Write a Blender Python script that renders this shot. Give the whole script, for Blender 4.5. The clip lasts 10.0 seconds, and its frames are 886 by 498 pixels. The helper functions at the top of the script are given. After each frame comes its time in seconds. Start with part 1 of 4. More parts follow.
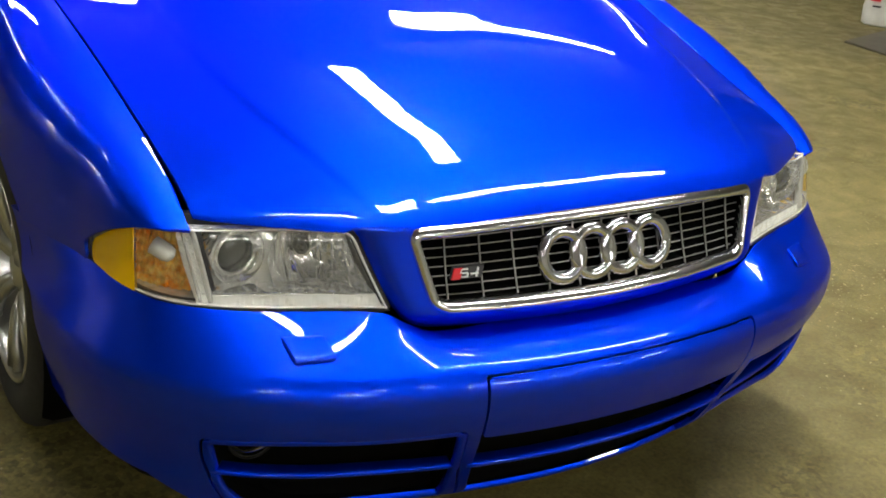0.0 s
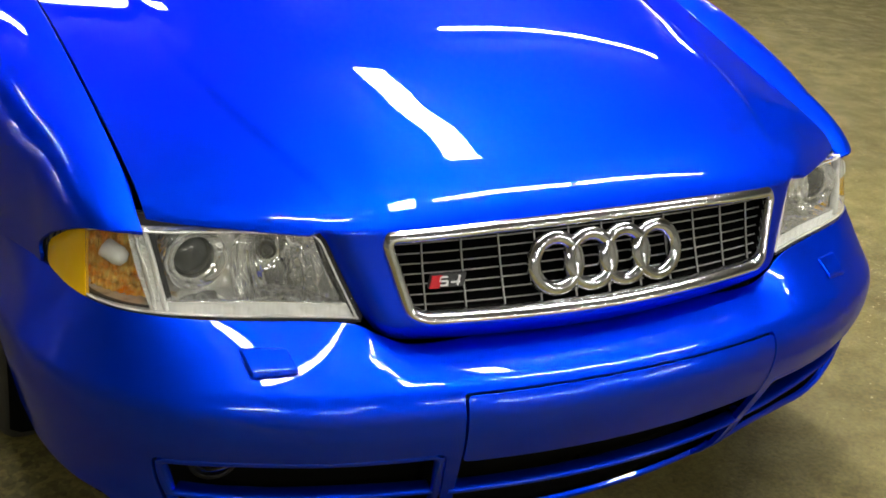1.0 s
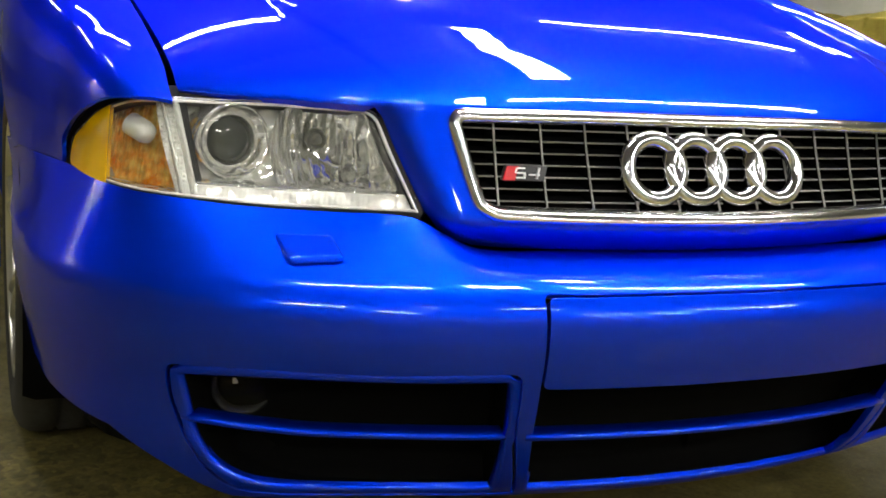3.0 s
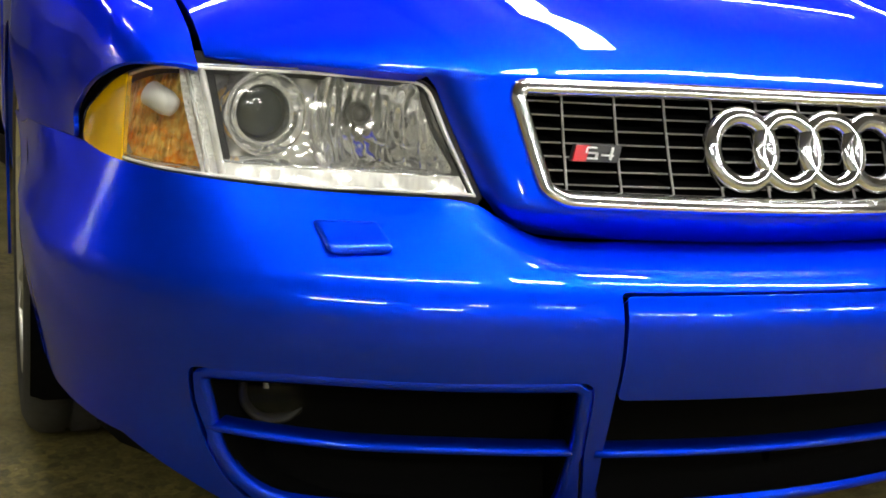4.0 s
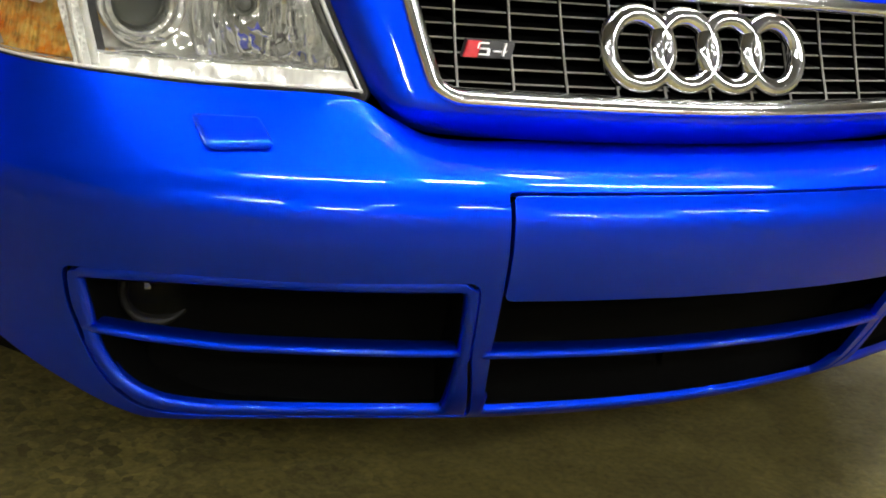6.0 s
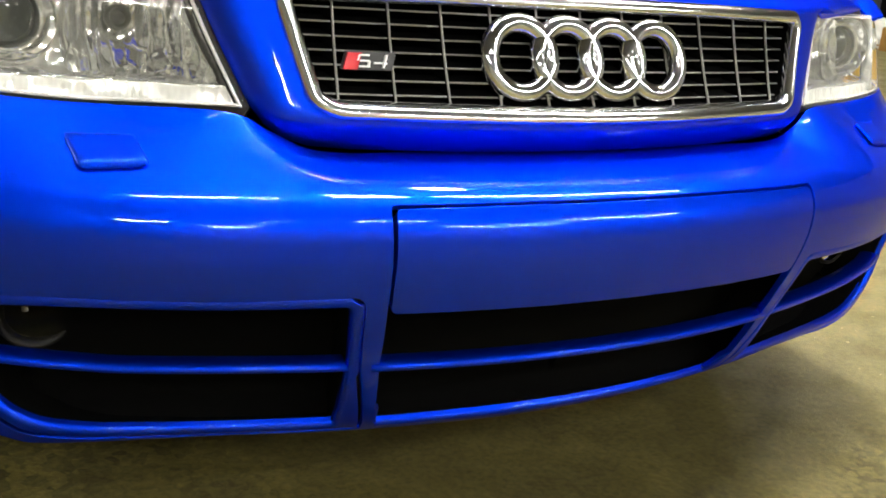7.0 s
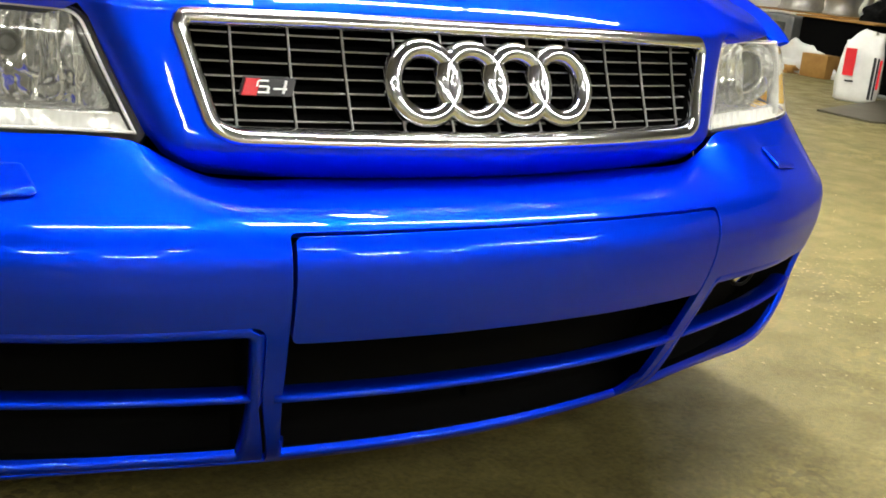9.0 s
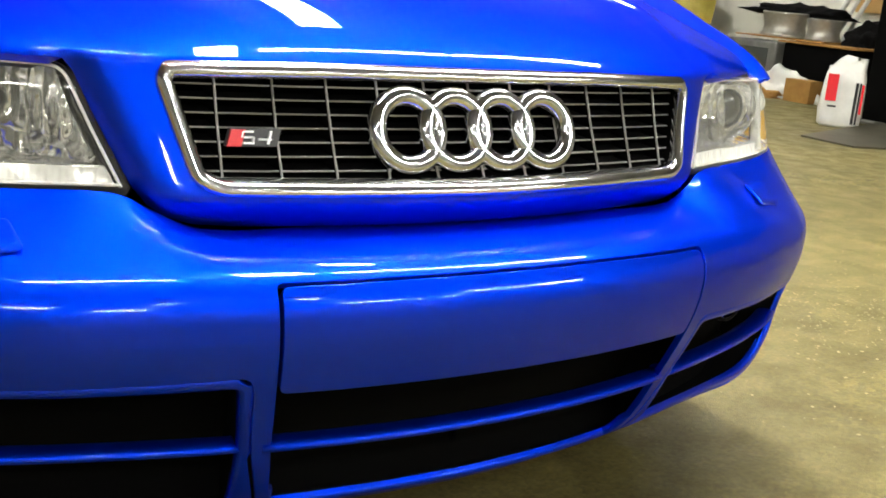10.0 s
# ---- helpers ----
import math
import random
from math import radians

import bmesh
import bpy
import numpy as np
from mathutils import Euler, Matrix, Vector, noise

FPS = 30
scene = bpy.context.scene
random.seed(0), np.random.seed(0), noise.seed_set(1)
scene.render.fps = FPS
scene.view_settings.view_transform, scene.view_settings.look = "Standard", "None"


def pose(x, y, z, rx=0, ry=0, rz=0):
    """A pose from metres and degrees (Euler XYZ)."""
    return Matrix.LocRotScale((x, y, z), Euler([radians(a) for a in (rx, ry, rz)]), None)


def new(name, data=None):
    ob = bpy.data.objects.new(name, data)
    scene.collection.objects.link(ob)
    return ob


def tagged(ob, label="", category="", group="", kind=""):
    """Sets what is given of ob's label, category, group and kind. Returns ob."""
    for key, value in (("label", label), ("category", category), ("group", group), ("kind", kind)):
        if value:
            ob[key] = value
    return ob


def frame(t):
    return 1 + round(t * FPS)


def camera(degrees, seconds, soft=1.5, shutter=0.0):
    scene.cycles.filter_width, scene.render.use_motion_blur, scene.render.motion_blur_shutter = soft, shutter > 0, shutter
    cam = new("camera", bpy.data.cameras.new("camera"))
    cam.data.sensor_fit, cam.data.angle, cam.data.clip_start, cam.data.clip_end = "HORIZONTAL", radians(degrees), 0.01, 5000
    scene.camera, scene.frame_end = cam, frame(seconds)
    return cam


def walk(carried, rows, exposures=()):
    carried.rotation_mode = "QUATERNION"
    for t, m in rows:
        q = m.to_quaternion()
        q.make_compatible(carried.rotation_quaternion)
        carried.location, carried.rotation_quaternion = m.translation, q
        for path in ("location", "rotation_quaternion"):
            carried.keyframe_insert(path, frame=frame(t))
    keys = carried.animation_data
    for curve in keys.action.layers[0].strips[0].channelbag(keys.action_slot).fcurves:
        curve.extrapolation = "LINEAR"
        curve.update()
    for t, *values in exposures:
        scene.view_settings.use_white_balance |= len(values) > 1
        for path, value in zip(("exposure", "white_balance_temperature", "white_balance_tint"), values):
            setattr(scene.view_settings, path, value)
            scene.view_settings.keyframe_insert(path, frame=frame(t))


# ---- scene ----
# ---- camera ----
cam = camera(44.17, 10.0, soft=1.7)
ROWS = [
    (0.0, -1.2322, -1.2982, 1.3141, 66.59, -6.02, -31.81),
    (0.5, -1.189, -1.2997, 1.2951, 65.79, -5.47, -29.38),
    (1.0, -1.0361, -1.2557, 1.2651, 66.68, -5.02, -28.15),
    (1.5, -0.9436, -1.2306, 1.1149, 71.11, -4.87, -25.6),
    (2.0, -0.9098, -1.212, 0.923, 73.7, -3.85, -24.35),
    (2.5, -0.93, -1.234, 0.8123, 76.94, -3.91, -23.85),
    (3.8, -0.9309, -1.0523, 0.7489, 77.97, -4.11, -22.81),
    (4.0, -0.907, -1.0282, 0.7351, 77.13, -4.37, -22.38),
    (4.5, -0.8876, -1.0092, 0.722, 76.12, -4.66, -21.27),
    (5.0, -0.8858, -1.0138, 0.7165, 74.73, -4.78, -21.22),
    (5.5, -0.8669, -1.0226, 0.7107, 73.37, -5.33, -22.94),
    (7.0, -0.8055, -1.0409, 0.7406, 72.9, -5.36, -29.57),
    (7.5, -0.7861, -1.042, 0.739, 73.3, -5.63, -31.31),
    (8.0, -0.7758, -1.0418, 0.7376, 73.78, -5.69, -32.0),
    (8.5, -0.7694, -1.0447, 0.7393, 74.17, -5.84, -32.47),
    (9.0, -0.7685, -1.0462, 0.7433, 74.48, -5.72, -32.99),
    (9.5, -0.7683, -1.0498, 0.747, 75.04, -5.3, -33.45),
    (10.0, -0.7675, -1.0471, 0.7657, 75.96, -5.03, -33.77),
]
walk(cam, [(t, pose(*p)) for t, *p in ROWS], [(0.0, 0.33), (1.5, 0.42), (2.0, 0.42), (2.5, 0.72), (5.0, 1.0), (7.0, 1.12), (10.0, 1.05)])

# ---- light ----
scene.view_settings.exposure = 0.65
world = bpy.data.worlds.new("world")
world.use_nodes = True
world.node_tree.nodes["Background"].inputs[0].default_value = (0.5, 0.5, 0.45, 1)
world.node_tree.nodes["Background"].inputs[1].default_value = 0.02
scene.world = world


# ---- materials ----
def shader(name, color=(0.5, 0.5, 0.5), rough=0.5, metal=0.0, coat=0.0, coat_rough=0.03, emit=None, strength=0.0, spec=0.5):
    m = bpy.data.materials.new(name)
    m.use_nodes = True
    b = m.node_tree.nodes["Principled BSDF"]
    b.inputs["Base Color"].default_value = (*color, 1)
    b.inputs["Roughness"].default_value = rough
    b.inputs["Metallic"].default_value = metal
    b.inputs["Coat Weight"].default_value = coat
    b.inputs["Coat Roughness"].default_value = coat_rough
    b.inputs["Specular IOR Level"].default_value = spec
    if emit:
        b.inputs["Emission Color"].default_value = (*emit, 1)
        b.inputs["Emission Strength"].default_value = strength
    return m


def node(m, kind, **values):
    n = m.node_tree.nodes.new(kind)
    for k, v in values.items():
        n.inputs[k].default_value = v
    return n


def link(m, a, b):
    m.node_tree.links.new(a, b)


def grain(m, scale, low, high, detail=6.0, to="Base Color", bump=0.0, bump_scale=None, distort=0.0):
    """Noise from low to high on a socket, and a fine bump."""
    b = m.node_tree.nodes["Principled BSDF"]
    co = node(m, "ShaderNodeTexCoord")
    n = node(m, "ShaderNodeTexNoise", Scale=scale, Detail=detail, Roughness=0.6, Distortion=distort)
    link(m, co.outputs["Object"], n.inputs["Vector"])
    if to:
        ramp = node(m, "ShaderNodeValToRGB")
        ramp.color_ramp.elements[0].position, ramp.color_ramp.elements[1].position = 0.3, 0.7
        lo, hi = (low, high) if not isinstance(low, float) else ((low,) * 3, (high,) * 3)
        ramp.color_ramp.elements[0].color, ramp.color_ramp.elements[1].color = (*lo, 1), (*hi, 1)
        link(m, n.outputs["Fac"], ramp.inputs["Fac"])
        link(m, ramp.outputs["Color"], b.inputs[to])
    if bump:
        n2 = node(m, "ShaderNodeTexNoise", Scale=bump_scale or scale * 4, Detail=5.0)
        link(m, co.outputs["Object"], n2.inputs["Vector"])
        bp = node(m, "ShaderNodeBump", Strength=bump, Distance=0.01)
        link(m, n2.outputs["Fac"], bp.inputs["Height"])
        link(m, bp.outputs["Normal"], b.inputs["Normal"])
    return m


def facets(m, scale, strength):
    """Breaks a bright surface into small tilted facets."""
    b = m.node_tree.nodes["Principled BSDF"]
    co = node(m, "ShaderNodeTexCoord")
    v = node(m, "ShaderNodeTexVoronoi", Scale=scale)
    v.feature = "SMOOTH_F1"
    link(m, co.outputs["Object"], v.inputs["Vector"])
    bp = node(m, "ShaderNodeBump", Strength=strength, Distance=0.01)
    link(m, v.outputs["Distance"], bp.inputs["Height"])
    link(m, bp.outputs["Normal"], b.inputs["Normal"])
    return m


def fluted(m, scale, strength):
    """Breaks a bright surface into narrow upright facets."""
    b = m.node_tree.nodes["Principled BSDF"]
    co = node(m, "ShaderNodeTexCoord")
    mp = node(m, "ShaderNodeMapping")
    mp.inputs["Scale"].default_value = (1.0, 0.3, 0.28)
    link(m, co.outputs["Object"], mp.inputs["Vector"])
    v = node(m, "ShaderNodeTexVoronoi", Scale=scale)
    link(m, mp.outputs[0], v.inputs["Vector"])
    n = node(m, "ShaderNodeTexNoise", Scale=scale * 0.45, Detail=1.0)
    link(m, co.outputs["Object"], n.inputs["Vector"])
    add = node(m, "ShaderNodeMath")
    link(m, v.outputs["Distance"], add.inputs[0])
    link(m, n.outputs["Fac"], add.inputs[1])
    bp = node(m, "ShaderNodeBump", Strength=strength, Distance=0.006)
    link(m, add.outputs[0], bp.inputs["Height"])
    link(m, bp.outputs["Normal"], b.inputs["Normal"])
    return m


def clear(name, tint, rough=0.02, ior=1.45, bump=0.0, bump_scale=60.0, haze=0.0):
    """Thin clear plastic or glass: what lies behind, with the surface's own gloss over it."""
    m = bpy.data.materials.new(name)
    m.use_nodes = True
    t = m.node_tree
    t.nodes.clear()
    out = node(m, "ShaderNodeOutputMaterial")
    tr = node(m, "ShaderNodeBsdfTransparent", Color=(*tint, 1))
    gl = node(m, "ShaderNodeBsdfGlossy", Roughness=rough)
    fr = node(m, "ShaderNodeFresnel", IOR=ior)
    mx = node(m, "ShaderNodeMixShader")
    link(m, fr.outputs[0], mx.inputs[0])
    if haze:
        df = node(m, "ShaderNodeBsdfDiffuse", Color=(0.86, 0.86, 0.82, 1))
        hz = node(m, "ShaderNodeMixShader", Fac=haze)
        link(m, tr.outputs[0], hz.inputs[1])
        link(m, df.outputs[0], hz.inputs[2])
        link(m, hz.outputs[0], mx.inputs[1])
    else:
        link(m, tr.outputs[0], mx.inputs[1])
    link(m, gl.outputs[0], mx.inputs[2])
    link(m, mx.outputs[0], out.inputs[0])
    if bump:
        co = node(m, "ShaderNodeTexCoord")
        n = node(m, "ShaderNodeTexNoise", Scale=bump_scale, Detail=3.0)
        link(m, co.outputs["Object"], n.inputs["Vector"])
        bp = node(m, "ShaderNodeBump", Strength=bump, Distance=0.005)
        link(m, n.outputs["Fac"], bp.inputs["Height"])
        link(m, bp.outputs["Normal"], gl.inputs["Normal"])
    return m


PAINT = shader("blue_paint", (0.0, 0.042, 0.83), 0.46, 0.95, coat=0.75, coat_rough=0.008, spec=0.0)
PAINT.node_tree.nodes["Principled BSDF"].inputs["Coat IOR"].default_value = 1.43
PAINT.node_tree.nodes["Principled BSDF"].inputs["Specular Tint"].default_value = (0.0, 0.04, 1.0, 1)
CHROME = facets(shader("chrome", (0.80, 0.82, 0.88), 0.09, 1.0), 40.0, 0.05)
FRAME_CHROME = shader("frame_chrome", (0.90, 0.92, 0.97), 0.13, 1.0)
CHROME_DULL = facets(shader("dull_chrome", (0.99, 0.99, 0.96), 0.08, 0.62), 60.0, 0.70)
BLACK = shader("black_plastic", (0.008, 0.008, 0.009), 0.6)
# near-black: shade inside openings put into a colour, also used for black things
VOID = shader("black_and_shade", (0.002, 0.002, 0.002), 0.9, spec=0.05)
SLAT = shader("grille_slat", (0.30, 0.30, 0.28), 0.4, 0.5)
RUBBER = grain(shader("tyre_rubber", (0.02, 0.02, 0.02), 0.75), 90, 0.012, 0.028, bump=0.2)
ALLOY = shader("wheel_alloy", (0.62, 0.62, 0.6), 0.28, 0.9, coat=0.6)
LENS = clear("clear_lens", (0.99, 0.99, 0.97), 0.02, 1.5, bump=0.02, haze=0.02)
LENS_WORN = clear("hazed_lens", (0.99, 0.99, 0.95), 0.04, 1.5, bump=0.03, haze=0.08)
FOG_GLASS = clear("fog_lamp_glass", (0.85, 0.85, 0.83), 0.04, 1.25)
AMBER = facets(shader("amber_plastic", (1.0, 0.58, 0.002), 0.3, coat=0.7, spec=0.1), 45.0, 0.14)
# orange-to-yellow mottling puts the signal's golden glints into its colour
AMBER_MIRROR = facets(grain(shader("amber_reflector", (0.75, 0.30, 0.02), 0.07, 0.35), 55, (1.0, 0.34, 0.0), (1.0, 0.86, 0.25)), 60.0, 1.0)
MIRROR = fluted(shader("reflector_silver", (0.99, 0.99, 0.97), 0.05, 0.84), 62.0, 0.75)
CLEAR_EDGE = facets(shader("lens_edge", (0.98, 0.98, 0.95), 0.12, 0.25, coat=1.0), 75.0, 0.35)
DARK_GLASS = shader("dark_window_glass", (0.05, 0.055, 0.05), 0.05, coat=1.0)
PROJECTOR = facets(shader("projector_chrome", (0.97, 0.97, 0.95), 0.09, 0.85), 60.0, 0.45)
BALL = shader("projector_glass", (0.06, 0.065, 0.06), 0.10, 0.3, coat=1.0)
FROST = shader("frosted_glass", (0.66, 0.66, 0.60), 0.35, coat=0.4)
FOG_MIRROR = facets(shader("fog_reflector", (0.012, 0.012, 0.011), 0.3, 0.2), 40.0, 0.5)
FOG_BODY = shader("fog_lamp_body", (0.008, 0.008, 0.008), 0.4, spec=0.2)
BADGE_BRIGHT = shader("badge_bright", (0.80, 0.80, 0.80), 0.35, 0.4)
BADGE_GREY = shader("badge_grey", (0.025, 0.025, 0.028), 0.4)
FLOOR_GRIT = shader("grit", (0.36, 0.31, 0.19), 0.9)
CARD = grain(shader("cardboard", rough=0.85), 12, (0.23, 0.115, 0.022), (0.32, 0.17, 0.04))
TARP = grain(shader("olive_tarp", rough=0.6), 6, (0.20, 0.16, 0.02), (0.34, 0.28, 0.05), bump=0.3)
PLASTIC_WHITE = grain(shader("white_plastic", rough=0.4), 5, (0.50, 0.50, 0.46), (0.66, 0.66, 0.61))
DARK_CLOTH = grain(shader("dark_cloth", rough=0.95, spec=0.05), 20, 0.002, 0.008, bump=0.5)
GREY_METAL = grain(shader("grey_metal", rough=0.45, metal=0.3), 8, (0.10, 0.10, 0.09), (0.17, 0.17, 0.15))
PLATE = grain(shader("steel_plate", rough=0.5, metal=0.2), 7, (0.045, 0.041, 0.026), (0.085, 0.078, 0.052))
OLD_ALLOY = grain(shader("old_alloy", rough=0.4, metal=0.6), 9, (0.30, 0.29, 0.25), (0.45, 0.44, 0.38))
PLY = grain(shader("plywood", rough=0.7), 4, (0.45, 0.27, 0.09), (0.58, 0.38, 0.15))
CONCRETE = shader("concrete", rough=0.6)


def make_concrete(m):
    """Worn concrete: broad stains, mottling, dark specks and a rough face."""
    b = m.node_tree.nodes["Principled BSDF"]
    co = node(m, "ShaderNodeTexCoord")
    tones = []
    for scale, lo, hi, a, c in ((0.55, 0.36, 0.66, 0.0, 1.0), (7.0, 0.35, 0.7, 0.0, 1.0), (95.0, 0.30, 0.64, 0.0, 1.0)):
        n = node(m, "ShaderNodeTexNoise", Scale=scale, Detail=8.0, Roughness=0.62, Distortion=0.4)
        link(m, co.outputs["Object"], n.inputs["Vector"])
        r = node(m, "ShaderNodeMapRange")
        r.inputs["From Min"].default_value, r.inputs["From Max"].default_value = lo, hi
        link(m, n.outputs["Fac"], r.inputs["Value"])
        tones.append((n, r))
    base = node(m, "ShaderNodeMix")
    base.data_type = "RGBA"
    base.inputs[6].default_value, base.inputs[7].default_value = (0.130, 0.106, 0.028, 1), (0.205, 0.171, 0.050, 1)
    link(m, tones[0][1].outputs[0], base.inputs[0])
    two = node(m, "ShaderNodeMix")
    two.data_type, two.blend_type = "RGBA", "MULTIPLY"
    two.inputs[0].default_value = 1.0
    mid = node(m, "ShaderNodeMapRange")
    mid.inputs["To Min"].default_value, mid.inputs["To Max"].default_value = 0.76, 1.14
    link(m, tones[1][1].outputs[0], mid.inputs["Value"])
    link(m, base.outputs[2], two.inputs[6])
    link(m, mid.outputs[0], two.inputs[7])
    three = node(m, "ShaderNodeMix")
    three.data_type, three.blend_type = "RGBA", "MULTIPLY"
    three.inputs[0].default_value = 1.0
    fin = node(m, "ShaderNodeMapRange")
    fin.inputs["To Min"].default_value, fin.inputs["To Max"].default_value = 0.60, 1.18
    link(m, tones[2][1].outputs[0], fin.inputs["Value"])
    link(m, two.outputs[2], three.inputs[6])
    link(m, fin.outputs[0], three.inputs[7])
    smear = node(m, "ShaderNodeMapping")
    smear.inputs["Rotation"].default_value = (0, 0, 0.5)
    smear.inputs["Scale"].default_value = (1.0, 1.5, 1.0)
    link(m, co.outputs["Object"], smear.inputs["Vector"])
    blot = node(m, "ShaderNodeTexNoise", Scale=2.4, Detail=7.0, Roughness=0.68, Distortion=0.8)
    link(m, smear.outputs[0], blot.inputs["Vector"])
    bl = node(m, "ShaderNodeMapRange")
    bl.inputs["From Min"].default_value, bl.inputs["From Max"].default_value = 0.60, 0.74
    bl.inputs["To Min"].default_value, bl.inputs["To Max"].default_value = 1.0, 0.42
    link(m, blot.outputs["Fac"], bl.inputs["Value"])
    warp = node(m, "ShaderNodeTexNoise", Scale=3.0, Detail=6.0, Roughness=0.7)
    link(m, co.outputs["Object"], warp.inputs["Vector"])
    mixv = node(m, "ShaderNodeMix")
    mixv.data_type = "RGBA"
    mixv.inputs[0].default_value = 0.30
    link(m, co.outputs["Object"], mixv.inputs[6])
    link(m, warp.outputs["Color"], mixv.inputs[7])
    crack = node(m, "ShaderNodeTexVoronoi", Scale=1.1)
    crack.feature = "DISTANCE_TO_EDGE"
    link(m, mixv.outputs[2], crack.inputs["Vector"])
    cr = node(m, "ShaderNodeMapRange")
    cr.inputs["From Min"].default_value, cr.inputs["From Max"].default_value = 0.0015, 0.006
    cr.inputs["To Min"].default_value, cr.inputs["To Max"].default_value = 0.86, 1.0
    link(m, crack.outputs["Distance"], cr.inputs["Value"])
    dirt = node(m, "ShaderNodeMath")
    dirt.operation = "MULTIPLY"
    link(m, bl.outputs[0], dirt.inputs[0])
    link(m, cr.outputs[0], dirt.inputs[1])
    four = node(m, "ShaderNodeMix")
    four.data_type, four.blend_type = "RGBA", "MULTIPLY"
    four.inputs[0].default_value = 1.0
    link(m, three.outputs[2], four.inputs[6])
    link(m, dirt.outputs[0], four.inputs[7])
    patch = node(m, "ShaderNodeTexNoise", Scale=1.3, Detail=5.0, Roughness=0.6)
    link(m, co.outputs["Object"], patch.inputs["Vector"])
    pm = node(m, "ShaderNodeMapRange")
    pm.inputs["From Min"].default_value, pm.inputs["From Max"].default_value = 0.50, 0.62
    link(m, patch.outputs["Fac"], pm.inputs["Value"])
    crumb = node(m, "ShaderNodeTexVoronoi", Scale=70.0)
    link(m, co.outputs["Object"], crumb.inputs["Vector"])
    tone = node(m, "ShaderNodeSeparateColor")
    link(m, crumb.outputs["Color"], tone.inputs[0])
    ct = node(m, "ShaderNodeMapRange")
    ct.inputs["To Min"].default_value, ct.inputs["To Max"].default_value = 0.55, 1.45
    link(m, tone.outputs[0], ct.inputs["Value"])
    five = node(m, "ShaderNodeMix")
    five.data_type, five.blend_type = "RGBA", "MULTIPLY"
    link(m, pm.outputs[0], five.inputs[0])
    link(m, four.outputs[2], five.inputs[6])
    link(m, ct.outputs[0], five.inputs[7])
    link(m, five.outputs[2], b.inputs["Base Color"])
    rr = node(m, "ShaderNodeMapRange")
    rr.inputs["To Min"].default_value, rr.inputs["To Max"].default_value = 0.75, 0.45
    link(m, tones[1][1].outputs[0], rr.inputs["Value"])
    link(m, rr.outputs[0], b.inputs["Roughness"])
    bp = node(m, "ShaderNodeBump", Strength=0.35, Distance=0.006)
    link(m, tones[2][0].outputs["Fac"], bp.inputs["Height"])
    link(m, bp.outputs["Normal"], b.inputs["Normal"])


make_concrete(CONCRETE)
WALL = grain(shader("painted_wall", rough=0.7), 2.0, (0.66, 0.66, 0.56), (0.80, 0.79, 0.70), bump=0.1)
WALL_DIM = grain(shader("grey_block_wall", rough=0.8), 2.0, (0.22, 0.22, 0.18), (0.34, 0.33, 0.27), bump=0.2)
WALL_DARK = grain(shader("darkened_wall", rough=0.85), 2.0, (0.045, 0.045, 0.038), (0.075, 0.073, 0.06), bump=0.2)
CEILING = grain(shader("ceiling_board", rough=0.9), 1.5, (0.09, 0.09, 0.08), (0.14, 0.135, 0.12))
TUBE = shader("lamp_tube", (1, 1, 1), 0.5, emit=(1.0, 0.98, 0.90), strength=74.0)
RED = shader("red_enamel", (0.6, 0.01, 0.02), 0.3, coat=0.5)


# ---- mesh helpers ----
def part(name, bm, mat, parent=None, label="", smooth=True):
    """Links a bmesh as one mesh object under a thing or a part."""
    me = bpy.data.meshes.new(name)
    bm.to_mesh(me)
    bm.free()
    me.materials.append(mat)
    if smooth:
        me.polygons.foreach_set("use_smooth", [True] * len(me.polygons))
    ob = new(name, me)
    if parent:
        ob.parent = parent
    if label:
        ob["label"] = label
    return ob


def thing(name, label, category, group="", at=(0, 0, 0)):
    ob = new(name)
    ob.location = at
    return tagged(ob, label, category, group)


def box(bm, x0, y0, z0, x1, y1, z1, bevel=0.0, seg=2):
    vs = bmesh.ops.create_cube(bm, size=1.0)["verts"]
    bmesh.ops.transform(bm, matrix=Matrix.Translation(((x0 + x1) / 2, (y0 + y1) / 2, (z0 + z1) / 2)) @ Matrix.Diagonal((x1 - x0, y1 - y0, z1 - z0, 1)), verts=vs)
    if bevel:
        es = list({e for v in vs for e in v.link_edges})
        bmesh.ops.bevel(bm, geom=es, offset=bevel, segments=seg, affect="EDGES", profile=0.5)
    return bm


def tube(bm, pts, radius, seg=10, cap=True, closed=False, squash=(1, 1), up=(0, 0, 1)):
    """A swept rounded bar along points; radius may be a list, squash scales its width and height."""
    n = len(pts)
    pts = [Vector(p) for p in pts]
    rings = []
    for i, p in enumerate(pts):
        a = pts[(i - 1) % n] if closed or i else p
        b = pts[(i + 1) % n] if closed or i < n - 1 else p
        d = (b - a).normalized()
        s = d.cross(Vector(up))
        s = s.normalized() if s.length > 1e-6 else Vector((1, 0, 0))
        w = s.cross(d)
        r = radius[i] if isinstance(radius, (list, tuple)) else radius
        rings.append([bm.verts.new(p + s * math.cos(k * math.tau / seg) * r * squash[0] + w * math.sin(k * math.tau / seg) * r * squash[1]) for k in range(seg)])
    for i in range(n if closed else n - 1):
        A, B = rings[i], rings[(i + 1) % n]
        for k in range(seg):
            bm.faces.new((A[k], A[(k + 1) % seg], B[(k + 1) % seg], B[k]))
    if cap and not closed:
        bm.faces.new(rings[0][::-1])
        bm.faces.new(rings[-1])
    return bm


